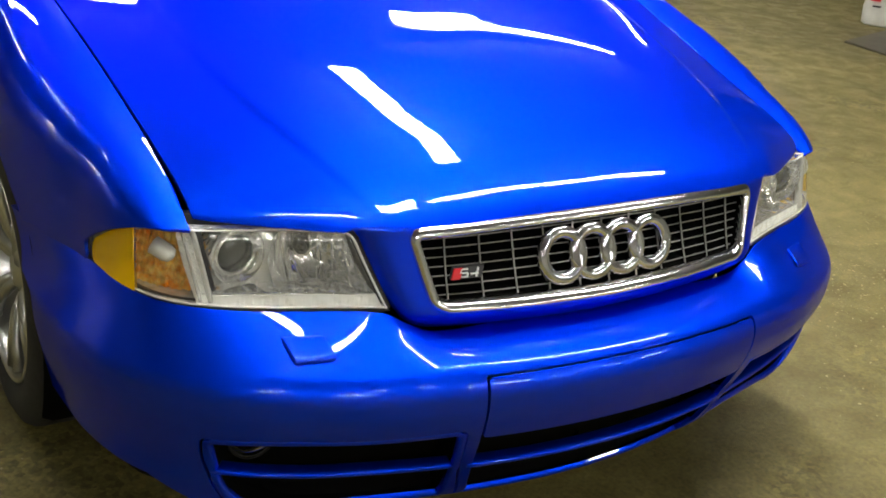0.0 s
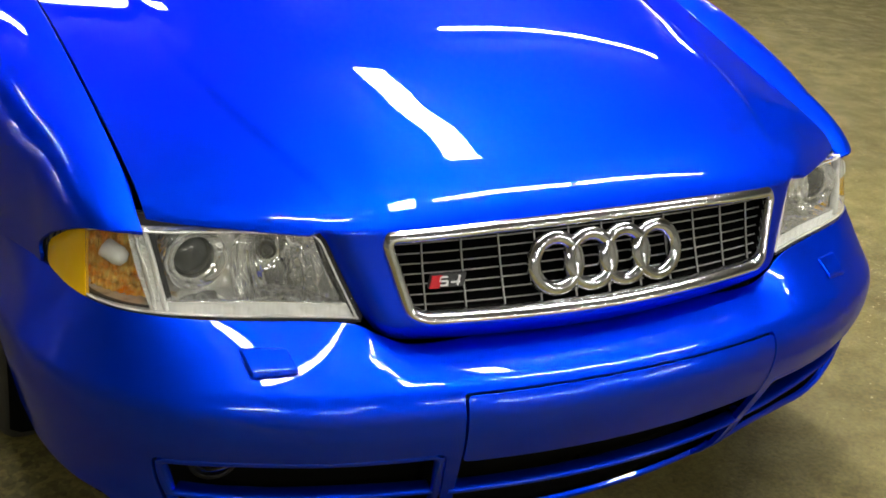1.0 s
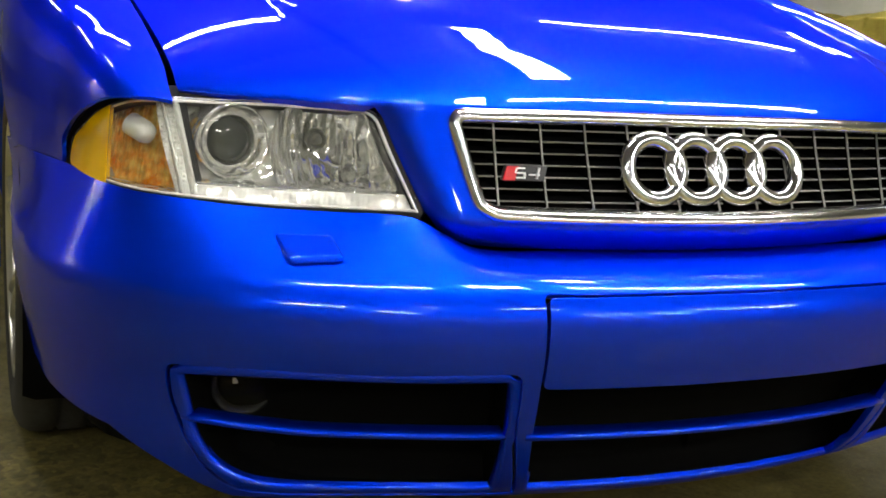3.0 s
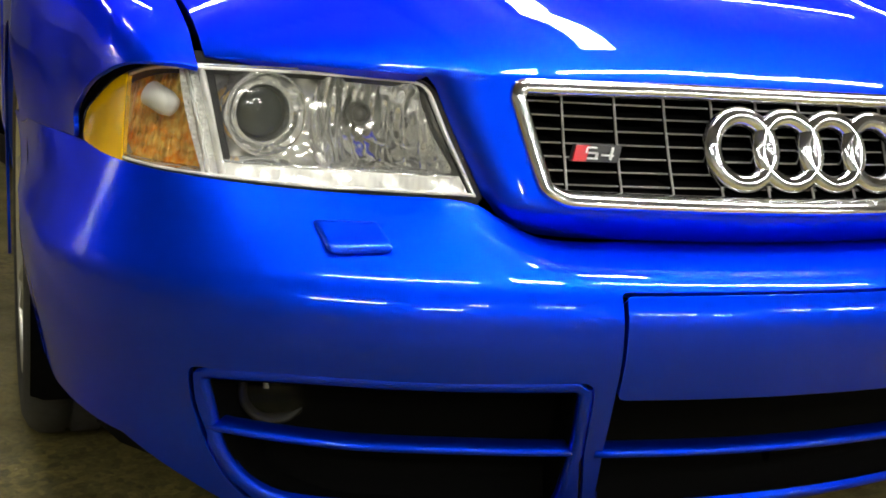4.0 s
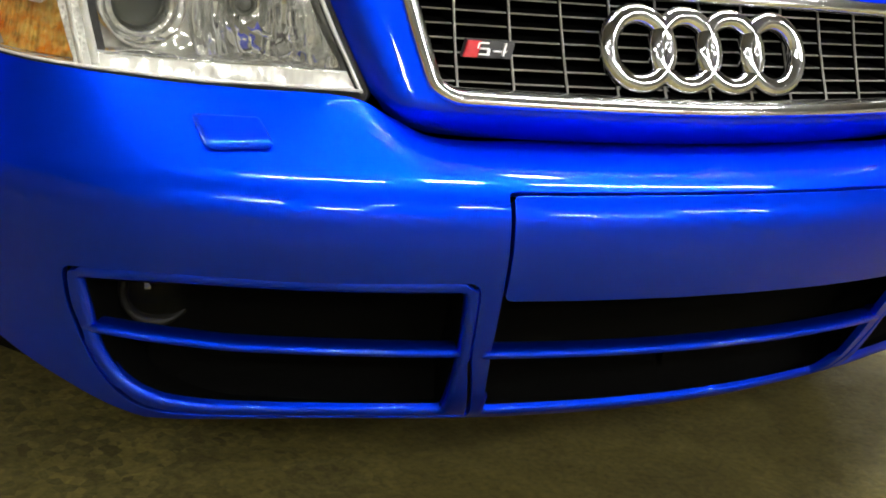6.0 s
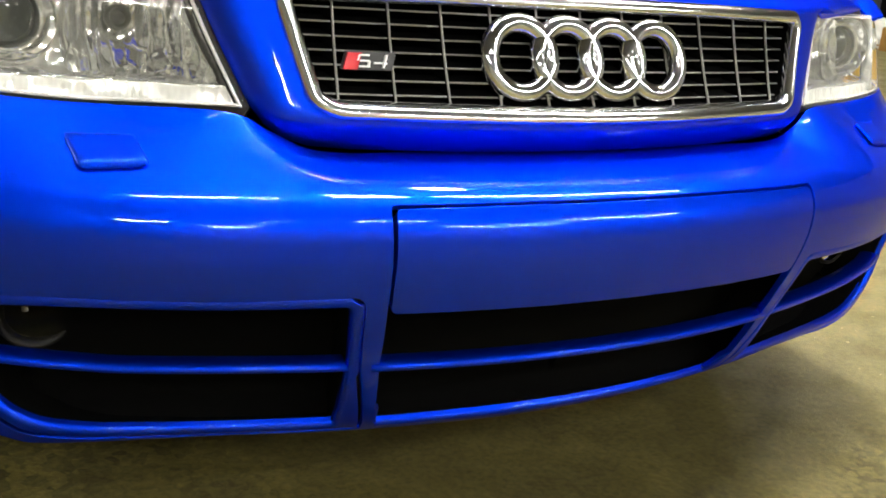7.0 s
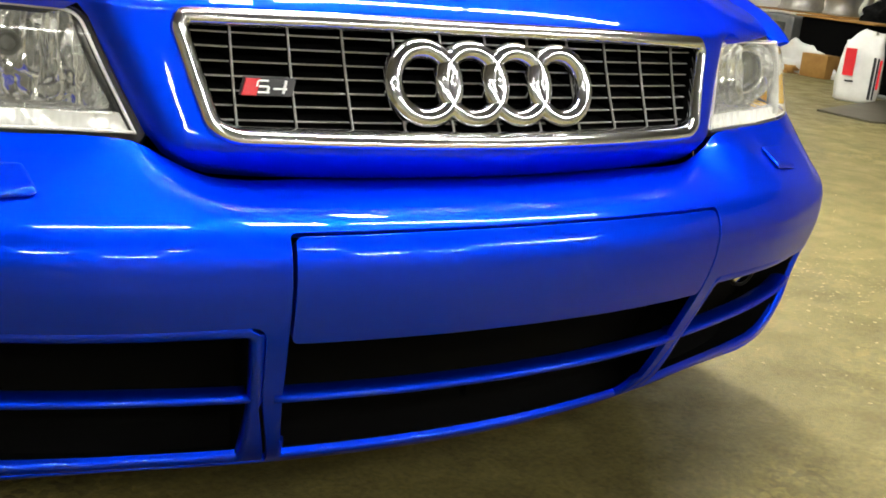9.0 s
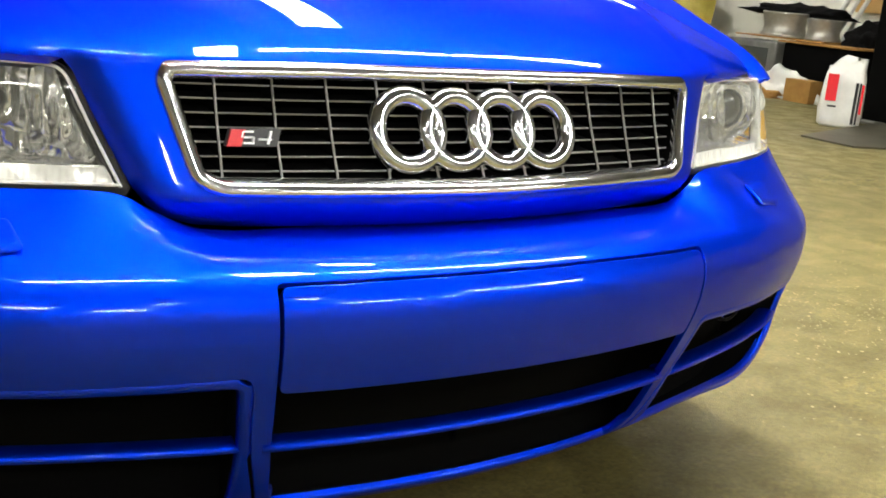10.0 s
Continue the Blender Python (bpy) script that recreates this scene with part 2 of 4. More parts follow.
def lathe(bm, prof, seg=48, m=None):
    """Turns (r, h) points round the z axis, then moves them by m."""
    m = m or Matrix()
    rings = [[bm.verts.new(m @ Vector((r * math.cos(k * math.tau / seg), r * math.sin(k * math.tau / seg), h))) for k in range(seg)] if r > 1e-6 else [bm.verts.new(m @ Vector((0, 0, h)))] for r, h in prof]
    for A, B in zip(rings[:-1], rings[1:]):
        for k in range(seg):
            q = [A[k % len(A)], A[(k + 1) % len(A)], B[(k + 1) % len(B)], B[k % len(B)]]
            q = [v for i, v in enumerate(q) if v not in q[:i]]
            if len(q) > 2:
                bm.faces.new(q)
    return bm


def spline(xs, ys):
    """A smooth interpolation (Catmull-Rom tangents) through a table; ys may be tuples."""
    xs = np.array(xs, float)
    ys = np.array(ys, float)
    d = np.gradient(ys, xs, axis=0)

    def f(x):
        x = min(max(x, xs[0]), xs[-1])
        i = min(max(int(np.searchsorted(xs, x)) - 1, 0), len(xs) - 2)
        h = xs[i + 1] - xs[i]
        t = (x - xs[i]) / h
        return (2 * t**3 - 3 * t**2 + 1) * ys[i] + (t**3 - 2 * t**2 + t) * h * d[i] + (-2 * t**3 + 3 * t**2) * ys[i + 1] + (t**3 - t**2) * h * d[i + 1]

    return f


def inside(p, poly):
    c = False
    for (x0, y0), (x1, y1) in zip(poly, poly[1:] + poly[:1]):
        if (y0 > p[1]) != (y1 > p[1]) and p[0] < (x1 - x0) * (p[1] - y0) / (y1 - y0) + x0:
            c = not c
    return c


def rounded(poly, r, n=5):
    """A closed outline with its corners rounded; r may be a list."""
    out = []
    k = len(poly)
    for i in range(k):
        p, a, b = Vector(poly[i]), Vector(poly[i - 1]), Vector(poly[(i + 1) % k])
        rr = r[i] if isinstance(r, (list, tuple)) else r
        rr = min(rr, (a - p).length * 0.45, (b - p).length * 0.45)
        if rr < 1e-5:
            out.append(tuple(p))
            continue
        s, e = p + (a - p).normalized() * rr, p + (b - p).normalized() * rr
        for j in range(n + 1):
            t = j / n
            out.append(tuple(s * (1 - t) ** 2 + p * 2 * t * (1 - t) + e * t * t))
    return out


def dense(poly, step):
    out = []
    for (x0, y0), (x1, y1) in zip(poly, poly[1:] + poly[:1]):
        n = max(1, int(math.hypot(x1 - x0, y1 - y0) / step))
        out += [(x0 + (x1 - x0) * i / n, y0 + (y1 - y0) * i / n) for i in range(n)]
    return out


def shrink(poly, d):
    """The outline moved inwards by d (outwards: minus)."""
    k = len(poly)
    area = sum(a[0] * b[1] - b[0] * a[1] for a, b in zip(poly, poly[1:] + poly[:1]))
    s = 1 if area > 0 else -1
    out = []
    for i in range(k):
        a, p, b = Vector(poly[i - 1]), Vector(poly[i]), Vector(poly[(i + 1) % k])
        t = ((p - a).normalized() + (b - p).normalized())
        t = t.normalized() if t.length > 1e-6 else (b - p).normalized()
        out.append((p.x - s * t.y * d, p.y + s * t.x * d))
    return out


def sheet(name, fun, outline, holes, step, mat, parent, mirror=False, skirt=0.02, roll=0.0018, label="", out=(0, -1, 0.6), aspect=1.0):
    """A curved panel: fun(a, b) gives its surface, outline and holes bound it in (a, b). Its edges roll over and turn inwards."""
    from mathutils.geometry import delaunay_2d_cdt
    pts, edges, loops = [], [], []
    for poly in [outline, *holes]:
        poly = dense([(a, b * aspect) for a, b in poly], step)
        i0 = len(pts)
        pts += poly
        loops.append(list(range(i0, len(pts))))
        edges += [(i0 + i, i0 + (i + 1) % len(poly)) for i in range(len(poly))]
    ring = [[pts[i] for i in l] for l in loops]
    xs, ys = [p[0] for p in ring[0]], [p[1] for p in ring[0]]
    border = np.array(pts)
    for j in range(1, int((max(ys) - min(ys)) / step) + 1):
        for i in range(0, int((max(xs) - min(xs)) / step) + 1):
            p = (min(xs) + (i + 0.5 * (j % 2)) * step, min(ys) + j * step)
            if inside(p, ring[0]) and not any(inside(p, r) for r in ring[1:]):
                if np.min(np.hypot(border[:, 0] - p[0], border[:, 1] - p[1])) > step * 0.45:
                    pts.append(p)
    v2, _, f2, ov, _, _ = delaunay_2d_cdt([Vector(p) for p in pts], edges, [], 0, 1e-7)
    sx = -1.0 if mirror else 1.0

    def at(a, b):
        p = fun(a, b / aspect)
        return Vector((p[0] * sx, p[1], p[2]))

    P = [at(*v) for v in v2]
    h = step * 0.25
    N = []
    for v in v2:
        n = (at(v[0] + h, v[1]) - at(v[0] - h, v[1])).cross(at(v[0], v[1] + h) - at(v[0], v[1] - h))
        N.append(n.normalized() if n.length > 1e-14 else Vector((0, -1, 0)))
    face = Vector((out[0] * sx, out[1], out[2]))
    if sum(n.dot(face) for n in N) < 0:
        N = [-n for n in N]
    faces = []
    for f in f2:
        c = (sum(v2[i][0] for i in f) / len(f), sum(v2[i][1] for i in f) / len(f))
        if inside(c, ring[0]) and not any(inside(c, r) for r in ring[1:]):
            faces.append(list(f))
    if skirt:
        back = {o: i for i, olds in enumerate(ov) for o in olds}
        for which, l in enumerate(loops):
            ids = [back[i] for i in l]
            ids = [a for a, b in zip(ids, ids[1:] + ids[:1]) if a != b]
            k = len(ids)
            area = sum(v2[a][0] * v2[b][1] - v2[b][0] * v2[a][1] for a, b in zip(ids, ids[1:] + ids[:1]))
            sign = (1 if area > 0 else -1) * (1 if which == 0 else -1)
            rows = [ids, [], [], [], [], []]
            for i in range(k):
                v = v2[ids[i]]
                t = (v2[ids[(i + 1) % k]] - v2[ids[i - 1]]).normalized()
                o2 = Vector((t.y, -t.x)) * sign * h
                n = N[ids[i]]
                rl = roll(v[0], v[1] / aspect) if callable(roll) else roll
                o = at(v[0] + o2.x, v[1] + o2.y) - at(v[0] - o2.x, v[1] - o2.y)
                o = o - n * o.dot(n)
                o = o.normalized() if o.length > 1e-12 else Vector((0, 0, 1))
                for q, (dp, nn) in enumerate(((o * rl * 0.38 - n * rl * 0.075, (o * 0.38 + n).normalized()), (o * rl * 0.7 - n * rl * 0.3, (o + n).normalized()), (o * rl * 0.925 - n * rl * 0.62, (o + n * 0.4).normalized()), (o * rl - n * rl, o), (o * rl - n * max(skirt, rl + 0.004), o))):
                    P.append(P[ids[i]] + dp)
                    N.append(nn)
                    rows[q + 1].append(len(P) - 1)
            for A, B in zip(rows[:-1], rows[1:]):
                faces += [[A[i], B[i], B[(i + 1) % k], A[(i + 1) % k]] for i in range(k)]
    for f in faces:
        g = (P[f[1]] - P[f[0]]).cross(P[f[2]] - P[f[0]])
        if g.dot(N[f[0]] + N[f[1]] + N[f[2]]) < 0:
            f.reverse()
    me = bpy.data.meshes.new(name)
    me.from_pydata(P, [], faces)
    me.polygons.foreach_set("use_smooth", [True] * len(me.polygons))
    me.validate()
    me.update()
    me.materials.append(mat)
    me.normals_split_custom_set_from_vertices(N)
    ob = new(name, me)
    if parent:
        ob.parent = parent
    if label:
        ob["label"] = label
    return ob

# strip lights: x, y, turn, length, width
# those at y -4.9 and -6.8 are added fill to brighten the headlamps
LAMPS = [(1.28, 1.645, 90, 1.10, 0.27), (1.28, 2.62, 90, 0.82, 0.27), (1.28, 4.95, 90, 1.2, 0.2), (1.28, 6.18, 90, 1.2, 0.2), (2.88, 4.07, 0, 1.12, 0.06), (4.1, 4.07, 0, 1.3, 0.09), (-0.55, 3.65, 0, 1.2, 0.1), (-2.45, 4.0, 90, 0.9, 0.07),
         (1.35, 0.0, 0, 1.1, 0.12), (2.45, 0.0, 0, 1.05, 0.12), (-0.62, -0.32, 0, 1.25, 0.10), (0.5, 0.0, 90, 0.34, 0.30), (-1.75, 2.35, 90, 0.8, 0.06), (-0.75, -4.4, 0, 0.40, 0.12), (0.35, -4.4, 0, 0.36, 0.12), (-3.6, -4.9, 0, 1.2, 0.24), (3.6, -4.9, 0, 1.2, 0.12), (5.0, -4.9, 0, 1.2, 0.24), (6.9, 6.2, 90, 1.2, 0.16),
         (-7.5, 5.4, 117, 1.3, 0.16), (-2.1, -6.8, 0, 1.3, 0.26), (1.7, -6.8, 0, 1.2, 0.22), (3.1, -6.8, 0, 1.2, 0.12)]


# ---- the room ----
X0, X1, Y0, Y1, H = -8.0, 8.6, -9.5, 14.3, 3.6


def slab(name, *b, mat, kind="structure", label="", category=""):
    return tagged(part(name, box(bmesh.new(), *b), mat, smooth=False), label, category, kind=kind)


slab("floor", X0 - 0.2, Y0 - 0.2, -0.2, X1 + 0.2, Y1 + 0.2, 0.0, mat=CONCRETE, label="stained olive-grey concrete workshop floor", category="floor")
slab("ceiling", X0 - 0.2, Y0 - 0.2, H, X1 + 0.2, Y1 + 0.2, H + 0.2, mat=CEILING, label="dim workshop ceiling", category="ceiling")
slab("wall_north", X0, Y1, 0, X1, Y1 + 0.2, H, mat=WALL_DIM, label="grey block workshop wall", category="wall")
slab("wall_south", X0, Y0 - 0.2, 0, X1, Y0, H, mat=WALL_DIM, label="grey block workshop wall", category="wall")
slab("wall_east_1", X1, Y0 - 0.2, 0, X1 + 0.2, 3.6, H, mat=WALL_DIM, label="grey block workshop wall", category="wall")
slab("wall_east_2", X1, 3.6, 0, X1 + 0.2, Y1 + 0.2, 1.6, mat=WALL, label="white painted lower workshop wall", category="wall")
# unseen upper part, darkened so the hood reflects no pale band
slab("wall_east_3", X1, 3.6, 1.6, X1 + 0.2, Y1 + 0.2, H, mat=WALL_DARK, label="unseen upper workshop wall, darkened for the hood's reflection", category="wall")
slab("wall_west_1", X0 - 0.2, Y0 - 0.2, 0, X0, Y1 + 0.2, 1.5, mat=WALL_DIM, label="grey block lower wall", category="wall")
slab("wall_west_2", X0 - 0.2, Y0 - 0.2, 1.5, X0, 3.9, H, mat=WALL_DIM, label="grey block upper wall", category="wall")
slab("wall_west_3", X0 - 0.2, 3.9, 1.5, X0, Y1 + 0.2, H, mat=WALL, label="white painted upper wall", category="wall")


def ceiling_lamp(x, y, turn, length, width, z=3.5):
    t = thing("fluorescent_lamp", "unseen lit white fluorescent strip light hanging under the ceiling", "lamp", "strip lights", (x, y, z))
    t.rotation_euler = (0, 0, radians(turn))
    part("housing", box(bmesh.new(), -length / 2, -width / 2, 0.0, length / 2, width / 2, H - z, 0.008), CEILING, t)
    part("diffuser", box(bmesh.new(), -length / 2 + 0.01, -width / 2 + 0.01, -0.03, length / 2 - 0.01, width / 2 - 0.01, -0.002, 0.01), TUBE, t, "glowing white diffuser")
    return t


for x, y, turn, length, width in LAMPS:
    ceiling_lamp(x, y, turn, length, width)

# ---- the car ----
car = thing("car", "glossy bright blue sports saloon parked on the concrete floor", "car")

seam_x = lambda y: 0.687 + 0.025 * (y - 0.19) + 0.045 * (y - 0.19) ** 2
seam_z = lambda y: 0.652 + 0.365 * (y - 0.19) - 0.088 * (y - 0.19) ** 2 + 0.009 * max(y - 0.19, 0) / 0.10 * math.exp(1 - max(y - 0.19, 0) / 0.10)
crown = spline([0.005, 0.017, 0.025, 0.032, 0.038, 0.044, 0.050, 0.065, 0.080, 0.095, 0.110, 0.125, 0.142, 0.2, 0.3, 0.4, 0.6, 0.8, 1.0, 1.3],
               [0.622, 0.647, 0.660, 0.6664, 0.6718, 0.6766, 0.6810, 0.6909, 0.7002, 0.7089, 0.7169, 0.7242, 0.7315, 0.7546, 0.7862, 0.8127, 0.856, 0.897, 0.928, 0.968])
edge_y = spline([0, 0.1, 0.2, 0.3, 0.36, 0.42, 0.47, 0.58, 0.64, 0.69], [0.025, 0.025, 0.027, 0.032, 0.039, 0.051, 0.066, 0.124, 0.160, 0.195])
NOSE = 0.66


crease = spline([0.0, 0.05, 0.10, 0.18, 0.30, 0.47, 0.73, 1.3], [0.375, 0.408, 0.435, 0.465, 0.504, 0.540, 0.565, 0.60])


def hood_top(x, y):
    a = abs(x)
    line = crease(min(max(y, 0.0), 1.3))
    step = 0.0044 * min(max((y - 0.035) / 0.2, 0), 1)
    fold = lambda v: step / (1 + math.exp(max(min(-(v - line) / 0.0038, 40), -40)))
    e = edge_y(min(a, 0.40))
    A, S = crown(y - (e - 0.025) * math.exp(-max(y - e, 0) / 0.25)), seam_z(y) + fold(seam_x(y))
    return A - (A - S) * (a / seam_x(y)) ** 3.3 - fold(a)


def nose_y(x, z):
    x = abs(x)
    low = -0.042 + 0.30 * min(x, 0.42) ** 2 + max(0, x - 0.42) * 0.4
    k = min(max((NOSE - z) / (NOSE - 0.526), 0), 1.3)
    under = max(0, 0.527 - z)
    flank_x = 0.404 + (z - 0.53) * 0.47
    beside = 0.026 * math.exp(-max(flank_x - x, -0.01) / 0.013) if z < NOSE - 0.004 else 0.026 * math.exp(-max(flank_x - x, -0.01) / 0.013) * max(0, (NOSE - z) / 0.004)
    return edge_y(x) + (low - edge_y(x)) * (0.75 * k + 0.25 * k * k) + under * 0.35 + under**2 * 20 + beside


def hood_at(x, q):
    """q up to 0 runs down the nose; above 0 back over the hood."""
    a = min(abs(x), 0.72)
    if q <= 0:
        w = min(max((a - 0.452) / 0.024, 0), 1)
        w = w * w * (3 - 2 * w)
        s = min(-q, 0.009)
        n = nose_y(x, NOSE + q) if w < 1 else 0.0
        return (x, n * (1 - w) + w * (edge_y(a) - 0.85 * s + 42 * s * s), (NOSE + q) * (1 - w) + w * (NOSE - 0.5 * s - 50 * s * s))
    y = edge_y(a) + q
    z = hood_top(x, y)
    # the nose and the top meet in a soft roll
    z0 = hood_top(x, edge_y(a))
    roll = 0.0075 * min(max((a - 0.40) / 0.08, 0), 1)
    brow = 0.0065 * (1 - math.exp(-q / 0.03)) * math.exp(-q / 0.25)
    return (x, y, z + brow - (z0 - NOSE) * math.exp(-q / 0.05) + roll * (math.exp(-q / 0.07) - math.exp(-q / 0.02)))


def mirror_outline(half):
    """A closed outline from its right half, bottom centre to top centre."""
    return half + [(-x, z) for x, z in reversed(half) if x > 1e-9]


side = [(x, -NOSE + z) for x, z in ((0.30, 0.4870), (0.345, 0.4905), (0.372, 0.499), (0.391, 0.5115), (0.405, 0.530), (0.425, 0.575), (0.442, 0.615), (0.4525, 0.641), (0.462, 0.6535))]
front = [(x, -0.004) for x in (0.482, 0.50, 0.56, 0.62, 0.66)]
flank = [(seam_x(edge_y(0.69) + q) - 0.004, q) for q in (0.006, 0.05, 0.1, 0.2, 0.35, 0.5, 0.7, 0.9, 1.02)]
rear = [(0.6, 1.10), (0.4, 1.15), (0.2, 1.18), (0.0, 1.19)]
hood_outline = mirror_outline([(0.0, 0.4855 - NOSE), (0.15, 0.4855 - NOSE), *side, *front, (0.682, -0.0035), *flank, *rear])
grille_half = [(0.0, 0.5215), (0.328, 0.5245), (0.354, 0.537), (0.3835, 0.641), (0.374, 0.6590), (0.20, 0.6625), (0.0, 0.6625)]
grille_outer = rounded(mirror_outline(grille_half), 0.02)
hood = sheet("hood", hood_at, hood_outline, [[(x, z - NOSE) for x, z in shrink(grille_outer, 0.0042)]], 0.0105, PAINT, car, label="glossy blue hood with a rolled front edge")

# bumper: plan line at its widest, and the upper edge under the lamps
bx = [0, 0.12, 0.24, 0.32, 0.37, 0.42, 0.50, 0.58, 0.64, 0.70, 0.76, 0.81, 0.845, 0.860, 0.867]
by = [-0.150, -0.145, -0.130, -0.114, -0.102, -0.088, -0.060, -0.022, 0.012, 0.055, 0.115, 0.190, 0.285, 0.400, 0.580]
top_line = [(0, 0.004, 0.483), (0.12, 0.004, 0.483), (0.235, 0.004, 0.484), (0.31, 0.005, 0.485), (0.35, 0.008, 0.490), (0.388, 0.015, 0.507), (0.43, 0.032, 0.5245),
            (0.53, 0.073, 0.5240), (0.61, 0.099, 0.5255), (0.675, 0.123, 0.5295), (0.74, 0.169, 0.5330), (0.779, 0.238, 0.5365), (0.799, 0.325, 0.5405), (0.840, 0.455, 0.5410), (0.866, 0.60, 0.5410)]
bt = [0.0]
for i in range(1, len(bx)):
    bt.append(bt[-1] + math.hypot(bx[i] - bx[i - 1], by[i] - by[i - 1]))
plan = spline(bt, list(zip(bx, by)))
upper = spline(bt, top_line)
inset = spline([0.12, 0.15, 0.165, 0.19, 0.22, 0.265, 0.30, 0.34, 0.375, 0.40, 0.43], [0.160, 0.122, 0.102, 0.080, 0.064, 0.045, 0.030, 0.0145, 0.0040, 0.0, 0.0])
BELLY, RIDGE = 0.400, 0.4605
tuck = spline([bt[0], bt[3], bt[6], bt[7], bt[8], bt[9], bt[10], bt[11], bt[12], bt[13], bt[14]], [1.0, 1.0, 0.90, 0.70, 0.46, 0.27, 0.20, 0.24, 0.38, 0.45, 0.45])


bulge = spline(bt, [0, 0, 0, 0, 0.002, 0.005, 0.009, 0.012, 0.015, 0.016, 0.014, 0.010, 0.006, 0.002, 0])


def plan_normal(t):
    d = plan(min(t + 0.004, bt[-1])) - plan(max(t - 0.004, 0))
    n = Vector((d[1], -d[0]))
    if t < 0.004:
        n = Vector((0, -1))
    return n.normalized()


def bumper_at(t, b):
    """t: along the plan line from the middle; b: height below the belly, and 0 to 0.2 over the shelf to the upper edge."""
    s = -1 if t < 0 else 1
    t = min(abs(t), bt[-1])
    p, n = plan(t), plan_normal(t)
    w = min(max((b - 0.27) / (BELLY - 0.27), 0), 1)
    w = bulge(t) * w * w * (3 - 2 * w)
    p = (p[0] + n.x * w, p[1] + n.y * w)
    if b <= BELLY:
        f = min(max((0.25 - b) / 0.10, 0), 1) * 0.25
        d = inset(max(b, 0.12)) * (tuck(t) * (1 - f) + f)
        return (s * (p[0] - n.x * d), p[1] - n.y * d, b)
    # a soft ridge above the belly, then a gently crowned shelf up to the lamps
    k = (b - BELLY) / 0.2
    T = Vector(upper(t))
    run = math.hypot(p[0] - T[0], p[1] - T[1])
    r = min(0.057, 0.012 + run * 0.75)
    z0 = RIDGE - 0.79 * r
    turn = 1.0
    for _ in range(8):
        turn = math.pi / 2 - math.atan2(T[2] - z0 - r * math.sin(turn), max(run - r * (1 - math.cos(turn)), 0.008))
    turn = max(min(0.97, turn - 0.02), turn - 0.15, 0.03)
    a = min(max(k - 0.1, 0) / 0.4, 1) * turn
    E = Vector((p[0] - n.x * r * (1 - math.cos(a)), p[1] - n.y * r * (1 - math.cos(a)), z0 + r * math.sin(a) if k > 0.1 else BELLY + (z0 - BELLY) * k / 0.1))
    u = max(k - 0.5, 0) / 0.5
    C = E + Vector((-n.x * math.sin(a), -n.y * math.sin(a), math.cos(a))) * (T - E).length * 0.5
    q = E * (1 - u) ** 2 + C * 2 * u * (1 - u) + T * u * u
    return (s * q.x, q.y, q.z)


def on_bumper(x, z):
    """The way along the plan line at which the cover has that x at height z."""
    lo, hi = 0.0, bt[-1]
    for _ in range(30):
        mid = (lo + hi) / 2
        if bumper_at(mid, z)[0] < abs(x):
            lo = mid
        else:
            hi = mid
    return (lo if x >= 0 else -lo, z)


def on_shelf(x, z):
    """The (t, b) at which the shelf above the belly has that x and height."""
    t = x
    for _ in range(20):
        lo, hi = BELLY, BELLY + 0.2
        for _ in range(20):
            mid = (lo + hi) / 2
            if bumper_at(t, mid)[2] < z:
                lo = mid
            else:
                hi = mid
        t += (x - bumper_at(t, lo)[0]) * 0.8
    return (t, lo)


ARCH_Y, ARCH_Z, ARCH_R = 0.80, 0.31, 0.345
end_t = lambda z: bt[-1] - (0.58 - (ARCH_Y - math.sqrt(max(ARCH_R**2 - (z - ARCH_Z) ** 2, 0))))
half_cover = [(0.0, 0.152), (0.15, 0.152), (0.3, 0.150), (0.45, 0.152), (0.6, 0.1525), (0.69, 0.160), (0.725, 0.178), (0.771, 0.203), (0.857, 0.241), (0.95, 0.247), (1.08, 0.247), (end_t(0.247), 0.247), (end_t(0.28), 0.28), (end_t(0.31), 0.31), (end_t(0.4), 0.4),
              (end_t(0.44), 0.44), (bt[-1] - 0.035, 0.51), (bt[-1] - 0.005, 0.6), (1.0, 0.6), (0.8, 0.6), (0.6, 0.6), (0.4, 0.6), (0.2, 0.6), (0.0, 0.6)]
vent_trim = rounded([on_bumper(x, z) for x, z in ((0.268, 0.155), (0.45, 0.154), (0.56, 0.159), (0.632, 0.173), (0.668, 0.207), (0.692, 0.25), (0.710, 0.30), (0.716, 0.346), (0.632, 0.353), (0.50, 0.355), (0.322, 0.360), (0.306, 0.263))], [0.004, 0, 0, 0.02, 0.02, 0.02, 0.02, 0.014, 0.02, 0.02, 0.018, 0.02])
vent_hole = rounded([on_bumper(x, z) for x, z in ((0.300, 0.163), (0.437, 0.162), (0.556, 0.167), (0.622, 0.182), (0.660, 0.209), (0.686, 0.252), (0.707, 0.338), (0.631, 0.345), (0.528, 0.347), (0.329, 0.351), (0.314, 0.27))], [0.014, 0.02, 0.02, 0.02, 0.02, 0.02, 0.012, 0.02, 0.02, 0.014, 0.02])
mid_half = [(0.0, 0.163), on_bumper(0.15, 0.1625), on_bumper(0.262, 0.160), on_bumper(0.2865, 0.263), on_bumper(0.298, 0.340), on_shelf(0.303, 0.4560), on_shelf(0.15, 0.4585), on_shelf(0.0, 0.459)]
mid_hole = rounded(mirror_outline(mid_half), 0.010)
lip_roll = lambda t, b: 0.0012 + (0.0058 * min(max((0.335 - b) / 0.02, 0), 1) if abs(t) < 0.29 and b > 0.156 else 0.0)
flip_t = lambda poly: [(-t, b) for t, b in poly]
